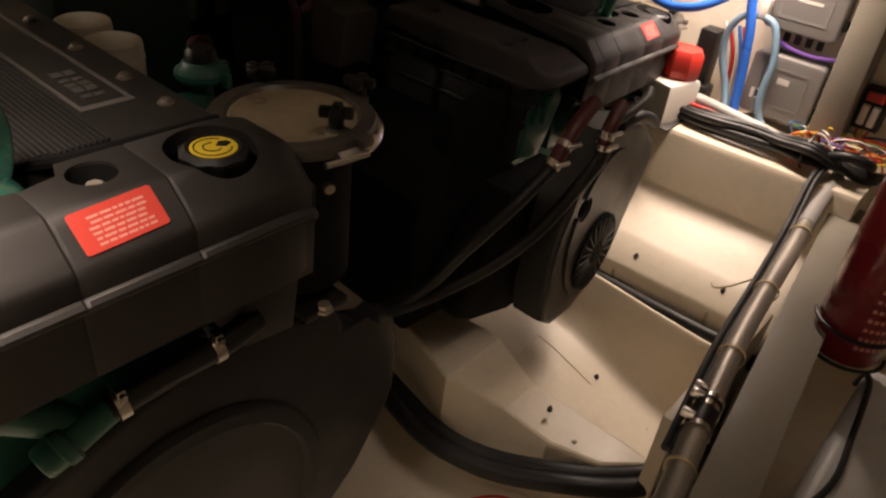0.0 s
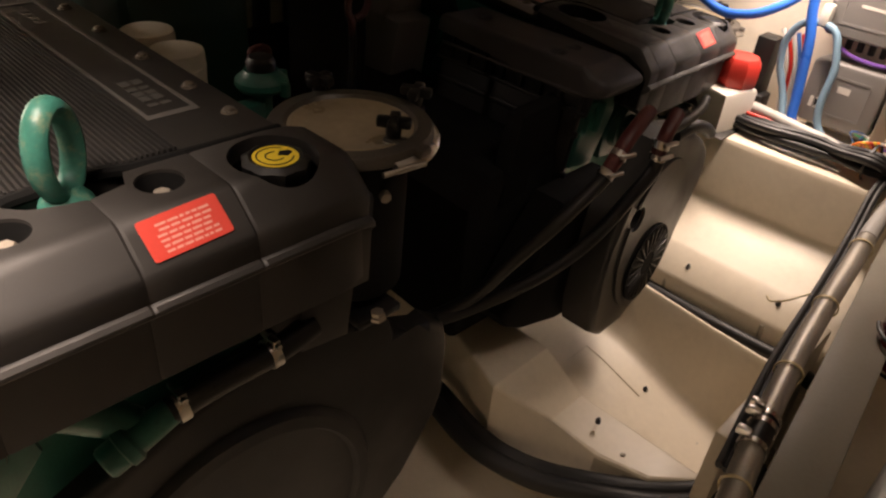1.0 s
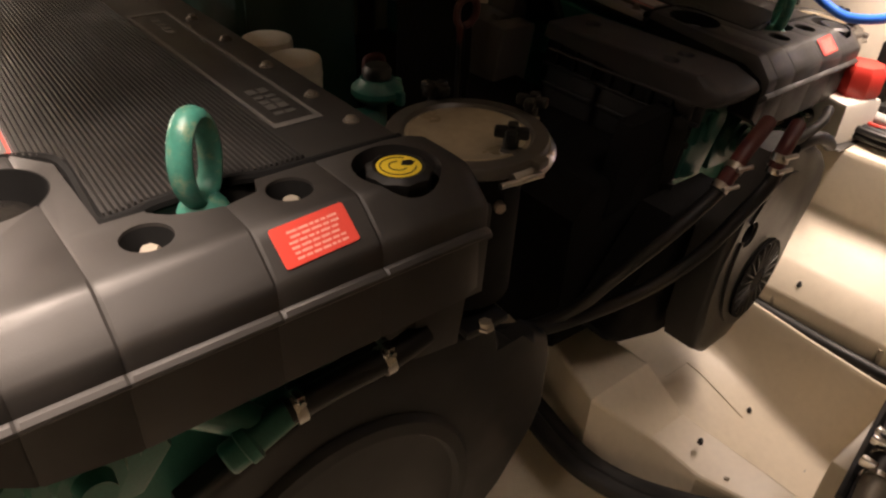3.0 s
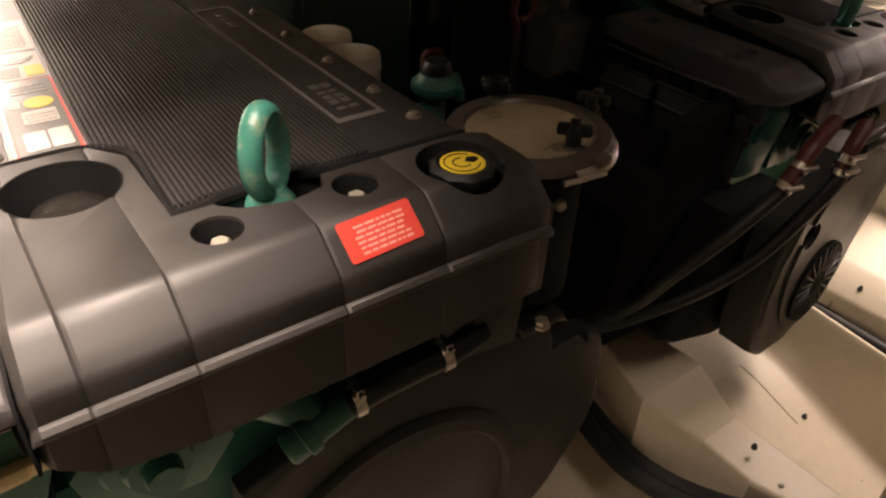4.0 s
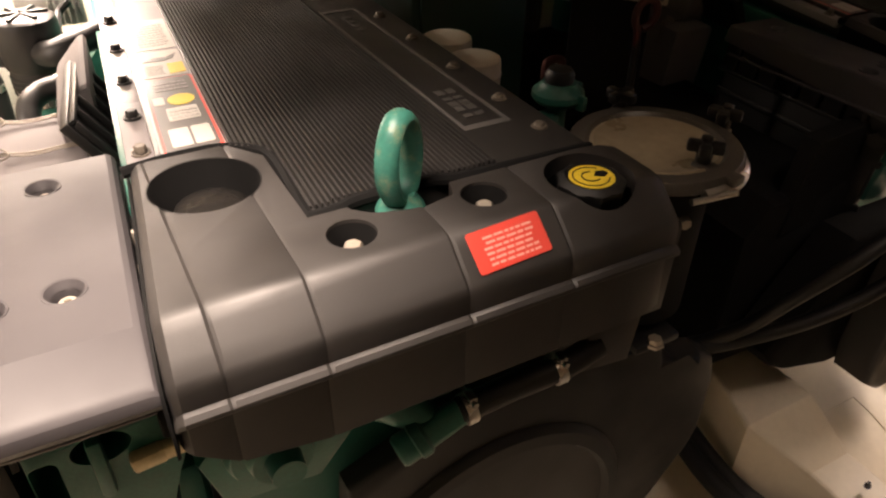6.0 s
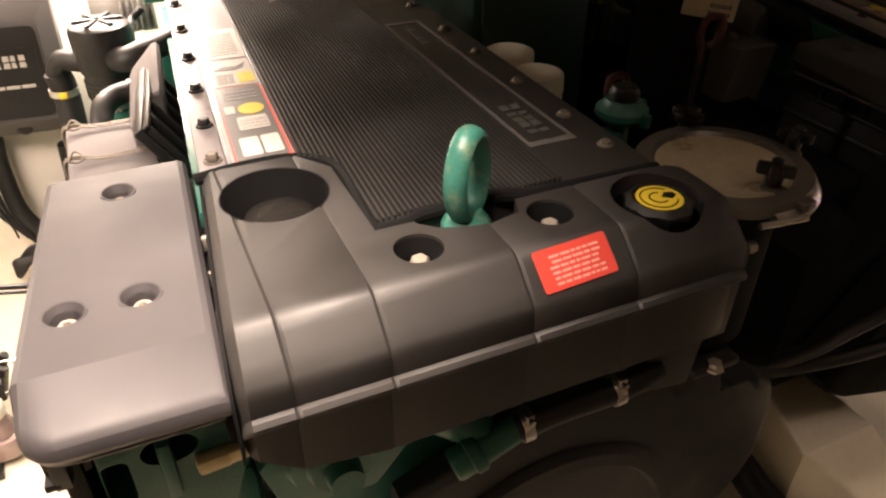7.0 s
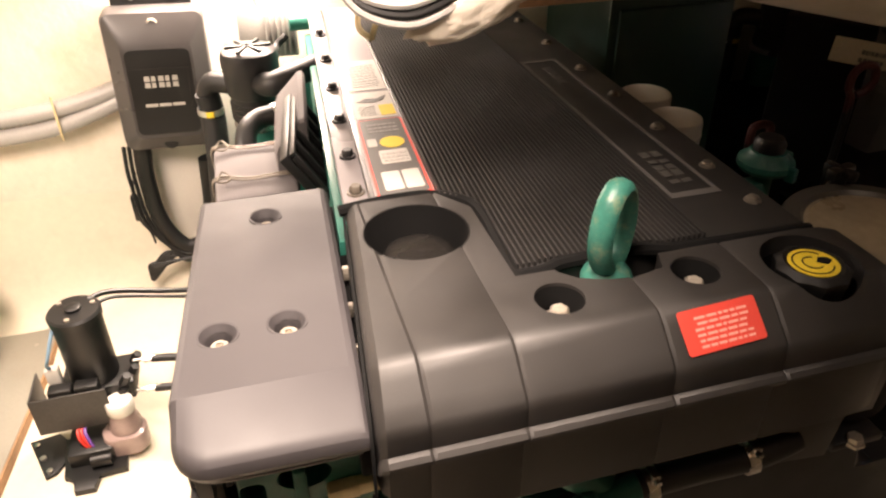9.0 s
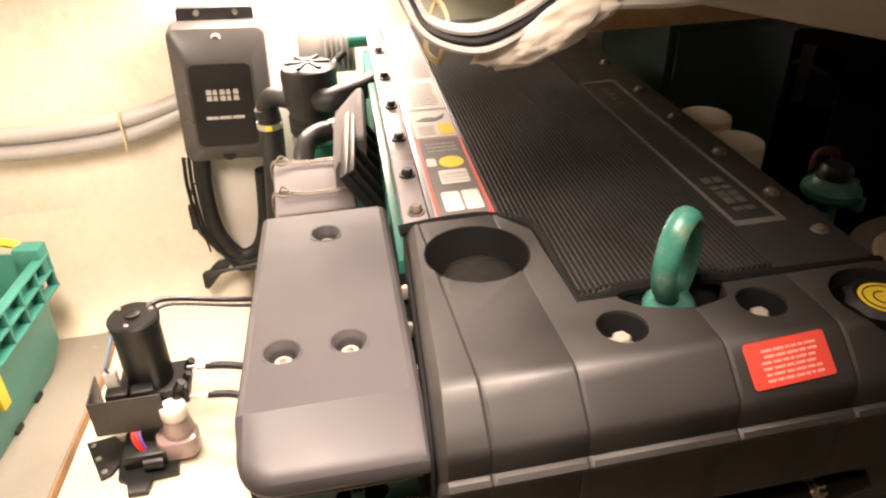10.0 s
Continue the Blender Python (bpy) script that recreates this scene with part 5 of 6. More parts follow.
def crate():
    t = thing("plastic_crate", (-0.95, 1.6, 0.225), "teal plastic tool crate with yellow trim on the plywood board", "crate")
    m = Matrix.Translation((-0.975, 1.57, 0.2255)) @ Matrix.Rotation(radians(-10), 4, "Z")
    H = 0.30
    b = B()
    lo, hi = rounded(-0.125, 0.125, -0.26, 0.26, 0.03, 4), rounded(-0.155, 0.155, -0.30, 0.30, 0.035, 4)
    li, hi2 = rounded(-0.118, 0.118, -0.253, 0.253, 0.025, 4), rounded(-0.148, 0.148, -0.293, 0.293, 0.03, 4)
    mid = rounded(-0.146, 0.146, -0.288, 0.288, 0.035, 4)
    loft(b, [[m @ Vector((u, v, 0.0)) for u, v in lo], [m @ Vector((u, v, 0.07)) for u, v in mid], [m @ Vector((u, v, H)) for u, v in hi], [m @ Vector((u, v, H)) for u, v in hi2], [m @ Vector((u, v, 0.01)) for u, v in li]])
    tub = part("tub", b, M_CRATE, t, "teal plastic tub")
    for i in range(9):
        part("rim_web", box(B(), 0.150, 0.175, -0.296 + 0.073 * i, -0.288 + 0.073 * i, H - 0.085, H + 0.002, 0.002, m), M_CRATE, tub)
    for z in (H - 0.09, H - 0.045, H - 0.004):
        part("rim_rail", box(B(), 0.150, 0.175, -0.296, 0.30, z, z + 0.007, 0.002, m), M_CRATE, tub, "slotted teal rim rail")
    part("corner_post", box(B(), 0.11, 0.172, 0.262, 0.306, H - 0.05, H + 0.03, 0.006, m), M_CRATE, tub, "ridged corner post")
    part("carry_handle", tube(B(), [m @ Vector(p) for p in ((-0.15, 0.295, H + 0.012), (-0.10, 0.297, H + 0.03), (0.0, 0.298, H + 0.034), (0.09, 0.297, H + 0.03), (0.135, 0.292, H + 0.012))], 0.010, 10), M_YELLOW, t, "yellow carry handle")
    part("contents", box(B(), -0.11, 0.11, -0.24, 0.24, 0.02, 0.20, 0.02, m), M_BLACK, t, "dark tools inside")
    part("latch", box(B(), 0.147, 0.160, -0.02, 0.01, 0.11, 0.20, 0.003, m), M_YELLOW, t, "yellow latch strip")
    for y in (0.02, 0.12):
        part("foot_pad", box(B(), 0.118, 0.134, y, y + 0.03, 0.0, 0.012, 0.002, m), M_BLACK, t)


crate()

# ---- overhead: coaming, cable bundle ----
sec = [(0.0, 0.0), (-0.018, 0.004), (-0.033, 0.014), (-0.044, 0.030), (-0.048, 0.05), (-0.048, 0.16), (0.05, 0.16), (0.05, 0.0)]
bm = loft(B(), [[(x, y + dy, z + dz) for dy, dz in sec] for x, y, z in ((0.18, 1.03, 1.243), (0.25, 1.03, 1.222), (0.35, 1.025, 1.200), (0.45, 1.015, 1.178), (0.56, 1.0, 1.154), (0.70, 0.97, 1.126), (0.95, 0.90, 1.085))])
structure(part("hatch_coaming", bm, M_DECK, smooth=60), "off-white rounded hatch coaming", "coaming")
bm = box(B(), 0.12, 0.75, 1.085, 1.105, 1.166, 1.262, 0.002)
structure(part("deck_edge", bm, M_WOOD), "raw plywood edge of the deckhead", "trim")
t = thing("cable_bundle", (0.07, 1.02, 1.17), "coiled grey cables tied up in a crumpled bag under the deck", "cable")
for k in range(6):
    d = 0.011 * (k % 3)
    e = 0.012 * (k // 3)
    part("cable", tube(B(), [(-0.045 + d * 0.5, 1.03, 1.295), (-0.036 + d * 0.6, 0.99 - e, 1.248 - 0.2 * d), (-0.015 + 0.3 * d, 0.962 - e, 1.215 + 0.55 * d), (0.03, 0.948 - e, 1.202 + 0.9 * d), (0.075, 0.952 - e, 1.214 + 0.9 * d), (0.12, 0.965 - e, 1.240 + 0.7 * d), (0.19, 1.0, 1.268 + 0.4 * d), (0.30, 1.03, 1.29 + 0.3 * d)], 0.0046, 8), (M_GREYHOSE, M_RUBBER, M_GREYHOSE)[k % 3], t)
part("pale_cable", tube(B(), [(0.10, 0.955, 1.235), (0.18, 0.96, 1.232), (0.26, 0.965, 1.228), (0.34, 0.975, 1.232), (0.44, 0.99, 1.25)], 0.006, 8), M_WHITE, t, "pale cable run")
bag = B()
bmesh.ops.create_icosphere(bag, subdivisions=4, radius=1.0)
for v in bag.verts:
    n = noise.noise(v.co * 2.2) * 0.28 + noise.noise(v.co * 6.0) * 0.12
    v.co = v.co * (1 + n)
    v.co = Vector((0.108 + v.co.x * 0.072, 0.952 + v.co.y * 0.016, 1.216 + v.co.z * 0.030 + 0.30 * v.co.x * 0.072))
part("bag", bag, M_BAG, t, "crumpled translucent plastic bag", smooth=70)
for x in (0.0, 0.15):
    part("tie", tube(B(), [(x, 0.98, 1.178 + 0.2 * x), (x + 0.012, 0.985, 1.215 + 0.2 * x), (x + 0.004, 1.01, 1.235 + 0.2 * x), (x - 0.01, 1.0, 1.19 + 0.2 * x), (x, 0.98, 1.178 + 0.2 * x)], 0.0032, 6), M_TIE, t, "yellowed cable tie")

# lamps under the deck
for x, y, ln, turn in ((-0.15, 1.95, 0.45, 0), (2.0, 0.76, 0.40, 90), (-0.60, 1.40, 0.40, 90)):
    t = thing("tube_lamp", (x, y, 1.22), "slim fluorescent lamp fixed under the deckhead", "lamp", "tube lamps")
    m = Matrix.Translation((x, y, 1.215)) @ Matrix.Rotation(radians(turn), 4, "Z")
    part("fitting", box(B(), -ln / 2, ln / 2, -0.03, 0.03, 0.0, 0.045, 0.006, m), M_WHITE, t, "white lamp fitting")

# ---- starboard side: hoses on the bearer, pipe, wall ----
h = thing("bilge_hose", (1.0, 0.6, 0.04), "pair of thick black hoses curving round the bearer", "hose")
for d in (0.0, 0.034):
    part("hose", tube(B(), [(1.0 - d, 1.25, 0.05), (0.99 - d, 1.05, 0.07), (0.96 - d, 0.92, 0.085), (0.937 - d, 0.81, 0.088), (0.935 - d * 0.9, 0.72, 0.088), (0.965 - d * 0.8, 0.625 - d * 0.5, 0.088), (1.013 - d * 0.5, 0.511 - d * 0.8, 0.112), (1.085 - d * 0.3, 0.418 - d, 0.118), (1.17, 0.345 - d, 0.125), (1.30, 0.29 - d, 0.13)], 0.022, 14), M_RUBBER, h, "thick black hose")
cl = tube(B(), [(1.085, 0.50, 0.06), (1.075, 0.495, 0.105), (1.05, 0.475, 0.122), (1.02, 0.435, 0.112), (1.01, 0.42, 0.06)], 0.006, 6, flat=1.4)
rod(cl, (1.075, 0.495, 0.105), (1.085, 0.51, 0.15), 0.006, n=6)
part("p_clip", cl, M_ZINC, h, "steel hose clip")
h = thing("outboard_hose", (1.58, 0.6, 0.2), "thick black hose lying in the gutter beside the shelf", "hose")
part("hose", tube(B(), [(1.585, 1.2, 0.205), (1.58, 0.9, 0.205), (1.577, 0.75, 0.208), (1.574, 0.6, 0.208), (1.575, 0.47, 0.21), (1.57, 0.38, 0.215), (1.54, 0.30, 0.22)], 0.02, 14), M_RUBBER, h)
for y in (0.735, 0.465):
    part("p_clip", rod(B(), (1.592, y, 0.222), (1.600, y + 0.004, 0.258), 0.006, n=8), M_ZINC, h, "steel clip")
for nm, x, y, z in (("rod", 1.102, 0.592, 0.172), ("rod", 1.404, 0.625, 0.046), ("rod", 1.627, 0.700, 0.292), ("rod", 1.649, 0.465, 0.303)):
    s = thing("fixing_stud", (x, y, z), "small dark fixing stud standing in the gelcoat", "stud", "fixing studs")
    part("stud", lathe(B(), (x, y, z - 0.004), [(0, 0), (0.0065, 0), (0.0065, 0.007), (0.004, 0.008), (0.004, 0.013), (0, 0.014)], 8), M_BLACK, s)

p = thing("steel_pipe", (1.3, 0.32, 0.47), "stainless pipe with corrugated sections along the beam", "pipe")
run = [(0.55, 0.20, 0.455), (0.784, 0.232, 0.475), (0.97, 0.268, 0.487)]
part("pipe_end", tube(B(), run, 0.022, 16), M_DULL, p, "dull stainless pipe")
part("corrugated_pipe", tube(B(), [(0.965, 0.267, 0.487), (1.09, 0.288, 0.49), (1.25, 0.312, 0.492), (1.45, 0.335, 0.496), (1.60, 0.350, 0.50), (1.75, 0.366, 0.512)], 0.0195, 16, 26, 0.07), M_DULL, p, "corrugated stainless hose")
part("pipe_top", tube(B(), [(1.74, 0.365, 0.511), (1.85, 0.374, 0.53), (1.97, 0.378, 0.55)], 0.021, 16), M_GREYHOSE, p, "smooth pale pipe end")
for x in (0.945, 1.0, 1.022):
    y = 0.268 + (x - 0.97) * 0.166
    b = lathe(B(), (x, y, 0.487), [(0.0225, 0), (0.025, 0), (0.025, 0.012), (0.0225, 0.012)], 24, (0.98, 0.17, 0.02))
    box(b, x, x + 0.014, y + 0.010, y + 0.034, 0.505, 0.52, 0.003)
    part("hose_clamp", b, M_STEEL, p, "bright worm-drive clamp")
part("joint", tube(B(), [(0.955, 0.266, 0.487), (1.02, 0.277, 0.488)], 0.0235, 16, 3), M_BLACK, p, "black rubber joint")
for x, y, z in ((0.865, 0.248, 0.478), (1.17, 0.30, 0.49), (1.42, 0.332, 0.495), (1.69, 0.360, 0.506)):
    part("tie", lathe(B(), (x, y, z), [(0.0235, 0), (0.026, 0), (0.026, 0.006), (0.0235, 0.006)], 20, (0.98, 0.17, 0.02)), M_TIE, p, "yellowed cable tie")
part("tie_tail", tube(B(), [(1.42, 0.365, 0.51), (1.40, 0.40, 0.48), (1.41, 0.43, 0.455), (1.43, 0.445, 0.45)], 0.002, 6), M_TIE, p)
c = thing("pipe_cables", (1.3, 0.36, 0.45), "black cables running beside the steel pipe", "cable")
for d in (0.0, 0.013):
    part("cable", tube(B(), [(0.9, 0.276 + d, 0.468), (1.2, 0.326 + d, 0.474), (1.5, 0.360 + d, 0.480), (1.72, 0.386 + d, 0.50), (1.88, 0.405 + d, 0.575), (2.0, 0.395 + d, 0.59)], 0.007, 8), M_RUBBER, c)

# black power cables over the shelf rim
c = thing("power_cables", (1.95, 0.6, 0.56), "bundle of thick black power cables lying on the shelf rim", "cable")
for k in range(7):
    dx, dz = 0.022 * (k % 4), 0.018 * (k // 4)
    part("cable", tube(B(), [(1.97 + dx, 1.15, 0.572 + dz), (1.945 + dx, 0.88, 0.575 + dz), (1.925 + dx, 0.74, 0.58 + dz), (1.92 + dx + 0.01 * (k % 3), 0.62, 0.588 + dz), (1.925 + dx, 0.53, 0.59 + dz), (1.93 + dx - 0.006 * k, 0.45, 0.585 + dz + 0.004 * k), (1.94 + dx * 0.5, 0.38, 0.59), (1.96 + 0.01 * k, 0.33 - 0.006 * k, 0.575), (2.02 + 0.008 * k, 0.30, 0.56)], 0.0105, 8), M_RUBBER, c)
part("coil", tube(B(), [(1.95, 0.43, 0.60), (1.93, 0.37, 0.63), (1.95, 0.32, 0.62), (2.02, 0.33, 0.59), (2.05, 0.40, 0.585), (2.0, 0.44, 0.59)], 0.013, 10), M_RUBBER, c)
part("red_cable", tube(B(), [(1.99, 1.1, 0.60), (1.97, 0.85, 0.605), (1.98, 0.72, 0.60), (2.0, 0.62, 0.59)], 0.006, 8), M_CABLE["red"], c, "red cable")
part("tie", lathe(B(), (1.955, 0.46, 0.60), [(0.045, 0), (0.048, 0), (0.048, 0.006), (0.045, 0.006)], 16, (0.1, 1, 0)), M_BLACK, c)
g = thing("white_conduit", (2.0, 0.7, 0.59), "pale grey conduit lying over the black cables", "conduit")
part("conduit", tube(B(), [(2.0, 0.82, 0.615), (1.995, 0.75, 0.612), (1.985, 0.68, 0.608), (1.975, 0.60, 0.604), (1.97, 0.55, 0.60)], 0.016, 12), M_GREYHOSE, g)
part("end_ring", tube(B(), [(2.0, 0.83, 0.616), (2.0, 0.815, 0.615)], 0.0185, 12, 3), M_RED, g, "red end ring")


def wall_box(name, y0, y1, z0, z1, label):
    t = thing(name, (2.14, (y0 + y1) / 2, z0), label, "junction box", "grey boxes on the hull side")
    put = lambda d0, d1: (lambda u, v, k: (2.2 - d0 - (d1 - d0) * k, u, v))
    part("base", prism(B(), rounded(y0, y1, z0, z1, 0.015, 4), put(0, 0.04)), M_BOX, t)
    l = part("lid", prism(B(), rounded(y0 - 0.004, y1 + 0.004, z0 - 0.004, z1 + 0.004, 0.018, 4), put(0.041, 0.075), 0.008, 3), M_BOX, t, "grey lid with a moulded frame")
    w = 0.006
    f = B()
    a, b, c2, d = y0 + 0.03, y1 - 0.03, z0 + 0.03, z1 - 0.03
    for u0, u1, v0, v1 in ((a, b, c2, c2 + w), (a, b, d - w, d), (a, a + w, c2 + w, d - w), (b - w, b, c2 + w, d - w)):
        prism(f, [(u0, v0), (u1, v0), (u1, v1), (u0, v1)], put(0.0745, 0.077))
    part("frame_line", f, M_BOX, l)
    for z in (z0 + 0.03, z1 - 0.05):
        part("hinge", box(B(), 2.14, 2.17, y0 - 0.014, y0 - 0.003, z, z + 0.025, 0.003), M_BLACK, t)
    return t, l, put


t, l, put = wall_box("junction_box", 0.535, 0.725, 0.585, 0.755, "grey plastic junction box with a white sticker on the hull side")
part("sticker", prism(B(), [(0.675, 0.625), (0.705, 0.625), (0.705, 0.655), (0.675, 0.655)], put(0.0755, 0.0765)), M_PAPER, l, "white sticker")
part("print", prism(B(), [(0.682, 0.632), (0.69, 0.632), (0.69, 0.65), (0.682, 0.65)], put(0.0766, 0.077)), M_BLACK, l)
part("logo_plate", prism(B(), [(0.612, 0.683), (0.645, 0.683), (0.645, 0.70), (0.612, 0.70)], put(0.0755, 0.0765)), M_PAPER, l, "white logo plate")
t, l, put = wall_box("junction_box", 0.545, 0.735, 0.825, 1.02, "grey plastic junction box high on the hull side")
part("logo_plate", prism(B(), [(0.60, 0.905), (0.665, 0.905), (0.665, 0.913), (0.60, 0.913)], put(0.0755, 0.0765)), M_PAPER, l, "pale printed line")
for i in range(5):
    part("gland", rod(B(), (2.16, 0.58 + 0.03 * i, 0.826), (2.16, 0.58 + 0.03 * i, 0.79), 0.009, n=10), M_BLACK, t, "black cable gland")
part("purple_lead", tube(B(), [(2.15, 0.70, 0.80), (2.14, 0.65, 0.78), (2.14, 0.58, 0.775), (2.15, 0.50, 0.785)], 0.006, 8), M_CABLE["purple"], t, "purple lead")

b = thing("cover_board", (2.12, 0.48, 0.58), "beige painted upright board on the hull side", "board")
part("board", box(B(), 2.085, 2.198, 0.435, 0.515, 0.59, 1.2, 0.003), M_GREYPAINT, b)

h = thing("blue_water_hose", (2.08, 0.72, 0.56), "bright blue water hose running down the hull side", "hose")
part("hose", tube(B(), [(2.10, 0.80, 1.2), (2.09, 0.775, 1.0), (2.08, 0.766, 0.889), (2.075, 0.744, 0.805), (2.07, 0.726, 0.681), (2.06, 0.714, 0.60), (2.05, 0.69, 0.565)], 0.0135, 14), M_BLUE, h)
h = thing("blue_water_hose", (2.0, 0.9, 0.84), "bright blue water hose looping across behind the engine", "hose")
part("hose", tube(B(), [(1.99, 1.15, 0.92), (2.0, 1.04, 0.86), (2.0, 0.98, 0.838), (2.0, 0.93, 0.838), (2.01, 0.865, 0.858), (2.05, 0.80, 0.91), (2.09, 0.77, 0.98), (2.15, 0.76, 1.02)], 0.0125, 14), M_BLUE, h)
h = thing("grey_blue_hose", (2.1, 0.7, 0.55), "grey-blue hose bent in an arch on the hull side", "hose")
part("hose", tube(B(), [(2.06, 0.735, 0.575), (2.08, 0.755, 0.62), (2.09, 0.775, 0.66), (2.09, 0.802, 0.72), (2.09, 0.808, 0.785), (2.09, 0.785, 0.835), (2.095, 0.74, 0.852), (2.095, 0.695, 0.838), (2.09, 0.672, 0.79), (2.085, 0.66, 0.74), (2.075, 0.66, 0.66), (2.07, 0.645, 0.60), (2.06, 0.60, 0.56)], 0.010, 12), M_PALEBLUE, h)
part("clip", box(B(), 2.085, 2.12, 0.72, 0.745, 0.845, 0.90, 0.005), M_WHITE, h, "white hose clip")
d = thing("black_duct", (2.12, 0.85, 0.56), "black plastic terminal duct beside the hoses", "duct")
part("duct", box(B(), 2.10, 2.16, 0.835, 0.89, 0.58, 0.775, 0.006), M_BLACK, d)
part("block", box(B(), 2.08, 2.14, 0.815, 0.86, 0.56, 0.62, 0.005), M_BLACK, d)
w = thing("loose_wiring", (2.12, 0.78, 0.56), "loose grey, red and black wires on the hull side", "wire")
for i, cc in enumerate(("white", "red", "white", "blue", "red")):
    part("wire", tube(B(), [(2.14, 0.84 - 0.014 * i, 0.80), (2.13, 0.80 - 0.012 * i, 0.72), (2.12, 0.785 - 0.012 * i, 0.64), (2.10, 0.77 - 0.014 * i, 0.575)], 0.0055, 8), M_CABLE[cc], w)
rnd = random.Random(4)
t = thing("wire_tangle", (2.12, 0.42, 0.56), "tangle of thin coloured wires under the fuse panel", "wire")
cols = list(M_CABLE) + ["purple", "red", "white", "yellow"]
for i in range(26):
    y0, y1 = rnd.uniform(0.28, 0.56), rnd.uniform(0.24, 0.56)
    x0 = rnd.uniform(2.05, 2.17)
    part("wire", tube(B(), [(x0, y0, 0.565), (x0 - rnd.uniform(0, 0.06), y0 + rnd.uniform(-0.04, 0.04), 0.60 + rnd.uniform(0, 0.03)), (x0 + rnd.uniform(-0.05, 0.03), (y0 + y1) / 2, 0.575 + rnd.uniform(0, 0.06)), (x0 + rnd.uniform(-0.05, 0.02), y1, 0.57 + rnd.uniform(0, 0.04))], 0.0026, 5, 6), M_CABLE[rnd.choice(cols)], t)
for i in range(6):
    part("wire", tube(B(), [(2.04 + 0.004 * i, 0.545 - 0.01 * i, 0.585), (2.03, 0.52 - 0.008 * i, 0.61 + 0.003 * i), (2.04, 0.50 - 0.006 * i, 0.595), (2.06, 0.485, 0.58)], 0.0035, 6, 6), M_CABLE[("orange", "yellow", "orange", "red", "yellow", "orange")[i]], t)
f = thing("fuse_panel", (2.16, 0.38, 0.6), "clear-covered fuse block with white fuses on the hull side", "fuse block")
part("base", box(B(), 2.15, 2.185, 0.365, 0.43, 0.63, 0.745, 0.003), M_BLACK, f)
for i in range(2):
    part("fuse", box(B(), 2.135, 2.152, 0.375 + 0.026 * i, 0.394 + 0.026 * i, 0.645, 0.70, 0.003), M_WHITE, f, "white fuse")
part("cap", box(B(), 2.14, 2.152, 0.375, 0.42, 0.71, 0.735, 0.003), M_RED, f, "red cap")
for i, cc in enumerate(("red", "yellow", "red")):
    part("lead", tube(B(), [(2.15, 0.38 + 0.015 * i, 0.632), (2.14, 0.385 + 0.01 * i, 0.61), (2.145, 0.35, 0.60 + 0.006 * i), (2.15, 0.27, 0.605)], 0.003, 6), M_CABLE[cc], f)

# white tank with a red cap behind the engine
t = thing("expansion_tank", (1.93, 0.88, 0.56), "white plastic tank with a faceted red cap on the shelf", "tank")
part("tank", prism(B(), [(1.86, 0.83), (1.985, 0.80), (2.03, 0.92), (1.90, 0.96)], lambda u, v, k: (u, v, 0.557 + 0.115 * k), 0.012), M_WHITE, t, "white plastic tank")
part("bracket", box(B(), 1.84, 1.99, 0.80, 0.90, 0.5575, 0.562, 0.002), M_BRACKET, t, "dull steel bracket")
part("cap", lathe(B(), (1.965, 0.862, 0.672), [(0, 0), (0.052, 0), (0.058, 0.012), (0.058, 0.06), (0.046, 0.078), (0, 0.08)], 8), M_RED, t, "faceted red cap")

# forward of the beam: extinguisher and canister
e = thing("fire_extinguisher", (1.45, 0.15, 0.44), "dark red fire extinguisher in a black wire bracket", "extinguisher")
cyl = part("cylinder", lathe(B(), (1.43, 0.160, 0.45), [(0, 0), (0.05, 0), (0.066, 0.006), (0.07, 0.018), (0.07, 0.36), (0.055, 0.40), (0.02, 0.42), (0, 0.42)], 40), M_MAROON, e, "dark red cylinder")
ang = lambda u, v, k: (1.43 + (0.0705 + 0.0006 * k) * math.cos(u), 0.16 + (0.0705 + 0.0006 * k) * math.sin(u), v)
pr = B()
for i in range(7):
    for j in range(5):
        u = radians(196 + 9 * j)
        prism(pr, [(u, 0.50 + 0.022 * i), (u + radians(6), 0.50 + 0.022 * i), (u + radians(6), 0.508 + 0.022 * i), (u, 0.508 + 0.022 * i)], ang)
part("print", pr, M_PALELABEL, cyl, "pale printed bars")
wr = B()
for z in (0.455, 0.52):
    tube(wr, [(1.43 + 0.076 * math.cos(radians(a)), 0.16 + 0.076 * math.sin(radians(a)), z) for a in range(100, 300, 20)], 0.004, 6)
part("bracket", wr, M_BLACK, e, "black wire bracket")
k = thing("canister", (1.15, -0.02, 0.26), "grey-white plastic canister held by a black cord", "canister")
part("body", box(B(), 0.95, 1.50, -0.17, 0.104, 0.10, 0.405, 0.03, None, 4), M_CAN, k, "grey-white canister body")
part("cord", tube(B(), [(0.935, 0.115, 0.34), (0.97, 0.09, 0.406), (1.10, 0.062, 0.411), (1.24, 0.070, 0.411), (1.40, 0.085, 0.41), (1.47, 0.10, 0.39), (1.51, 0.11, 0.33)], 0.006, 8), M_BLACK, k, "black elastic cord")
c = thing("bilge_wires", (0.9, 0.62, 0.0), "thin red and black wires lying on the bilge floor", "wire")
part("wire", tube(B(), [(0.66, 0.86, 0.0), (0.70, 0.80, 0.006), (0.74, 0.74, 0.0), (0.80, 0.70, 0.0)], 0.006, 8), M_MAROON, c)
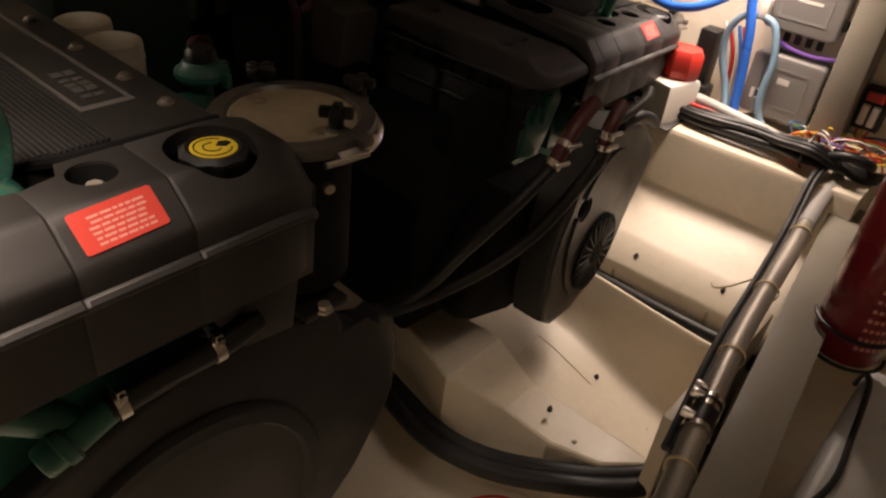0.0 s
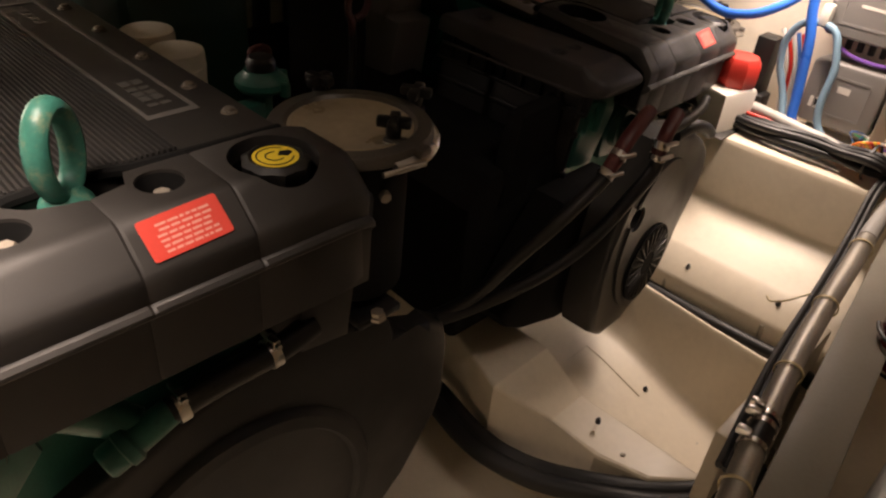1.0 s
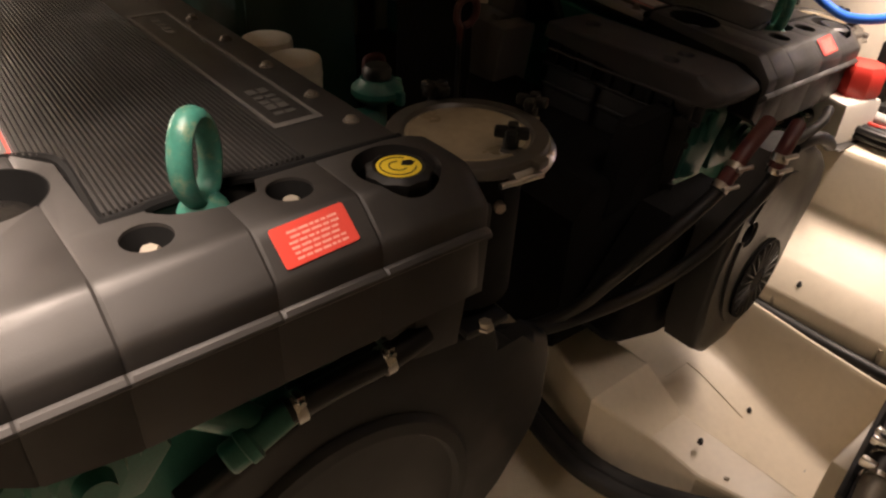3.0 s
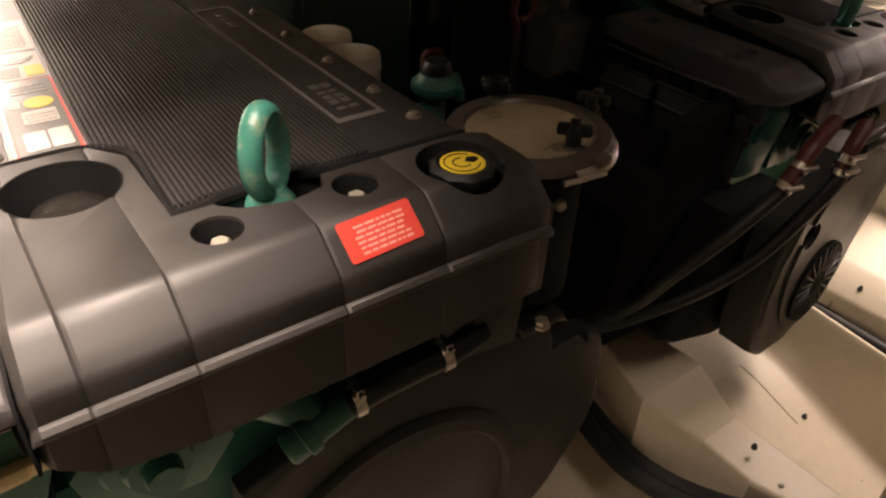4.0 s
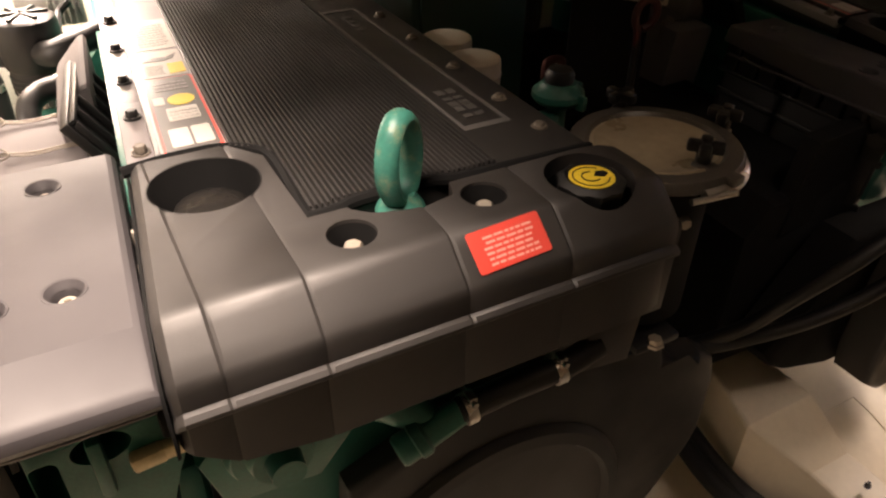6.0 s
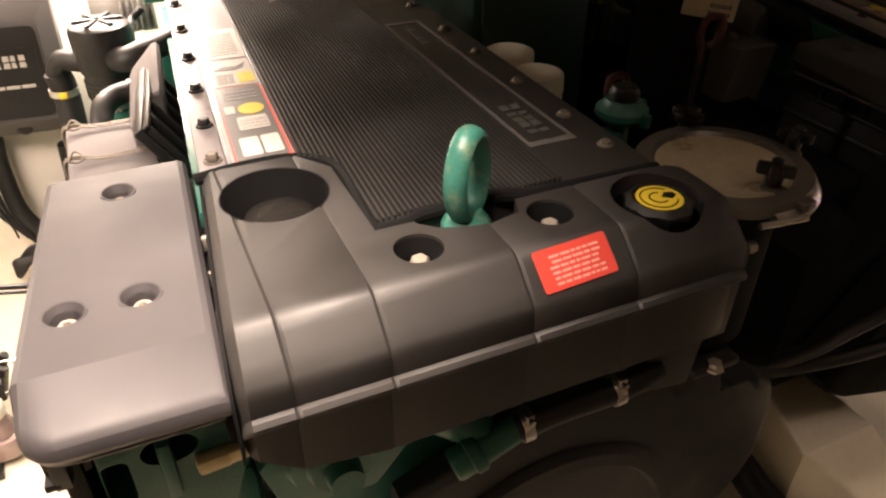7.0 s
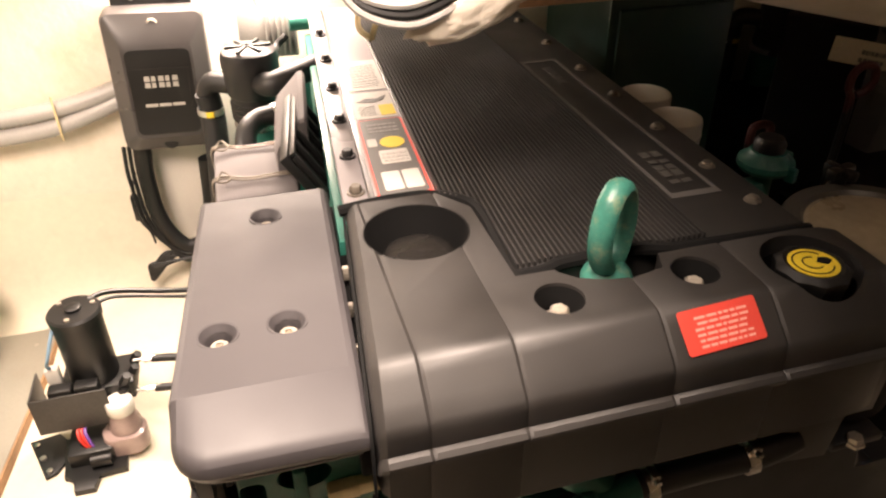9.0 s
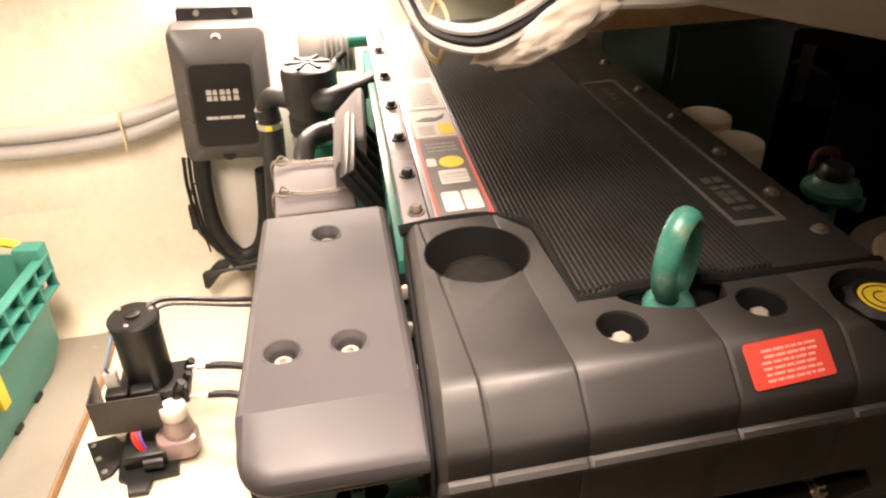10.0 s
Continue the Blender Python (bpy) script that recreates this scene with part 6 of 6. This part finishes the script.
part("wire", tube(B(), [(0.84, 0.63, -0.02), (0.88, 0.61, 0.01), (0.92, 0.57, 0.01), (0.95, 0.54, -0.01), (0.92, 0.50, -0.02)], 0.003, 6), M_RUBBER, c)
part("wire", tube(B(), [(0.86, 0.66, -0.02), (0.91, 0.62, 0.01), (0.95, 0.58, 0.015), (0.98, 0.53, 0.0)], 0.003, 6), M_CABLE["red"], c)

# dark clutter between the engines
t = thing("hydraulic_cabinet", (0.83, 1.7, -0.03), "dark green painted metal cabinet between the engines", "cabinet")
part("body", box(B(), 0.64, 0.95, 1.66, 2.0, -0.03, 1.02, 0.01), M_DKGREEN, t)
part("door", box(B(), 0.66, 0.93, 1.65, 1.659, 0.05, 0.98, 0.003), M_DKGREEN, t)
part("latch", box(B(), 0.675, 0.695, 1.64, 1.65, 0.48, 0.52, 0.003), M_BLACK, t)
t = thing("pull_handle", (0.98, 1.298, -0.03), "dark red pull handle on a rod between the engines", "handle")
part("rod", rod(B(), (0.975, 1.298, -0.03), (0.975, 1.298, 0.865), 0.008), M_BLACK, t)
part("grip", tube(B(), [(0.975, 1.298, 0.85), (0.972, 1.298, 0.885), (0.964, 1.30, 0.905), (0.966, 1.30, 0.930), (0.982, 1.297, 0.945), (1.004, 1.293, 0.940), (1.010, 1.292, 0.915), (0.998, 1.294, 0.895), (0.982, 1.297, 0.888)], 0.008, 8), M_DULLRED, t, "red looped grip")
# column added to carry the plate, near-black for the dark around it
t = thing("equipment_casing", (1.0, 1.45, -0.03), "near-black column added behind a beige data plate between the engines", "casing")
m = Matrix.Translation((1.003, 1.425, 0)) @ Matrix.Rotation(radians(-43), 4, "Z")
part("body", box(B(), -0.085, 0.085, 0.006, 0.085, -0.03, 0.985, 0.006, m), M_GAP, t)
plate = part("data_plate", box(B(), -0.054, 0.054, 0.0, 0.0058, 0.912, 0.962, 0.002, m @ Matrix.Rotation(radians(4), 4, "Y")), M_PLATE, t, "faded beige data plate")
part("print", bars(B(), lambda u, v, k: m @ Matrix.Rotation(radians(4), 4, "Y") @ Vector((u, -0.0004 - 0.0006 * k, v)), -0.002, 0.044, 0.920, 0.952, 2, 21), M_GREYLABEL, plate)
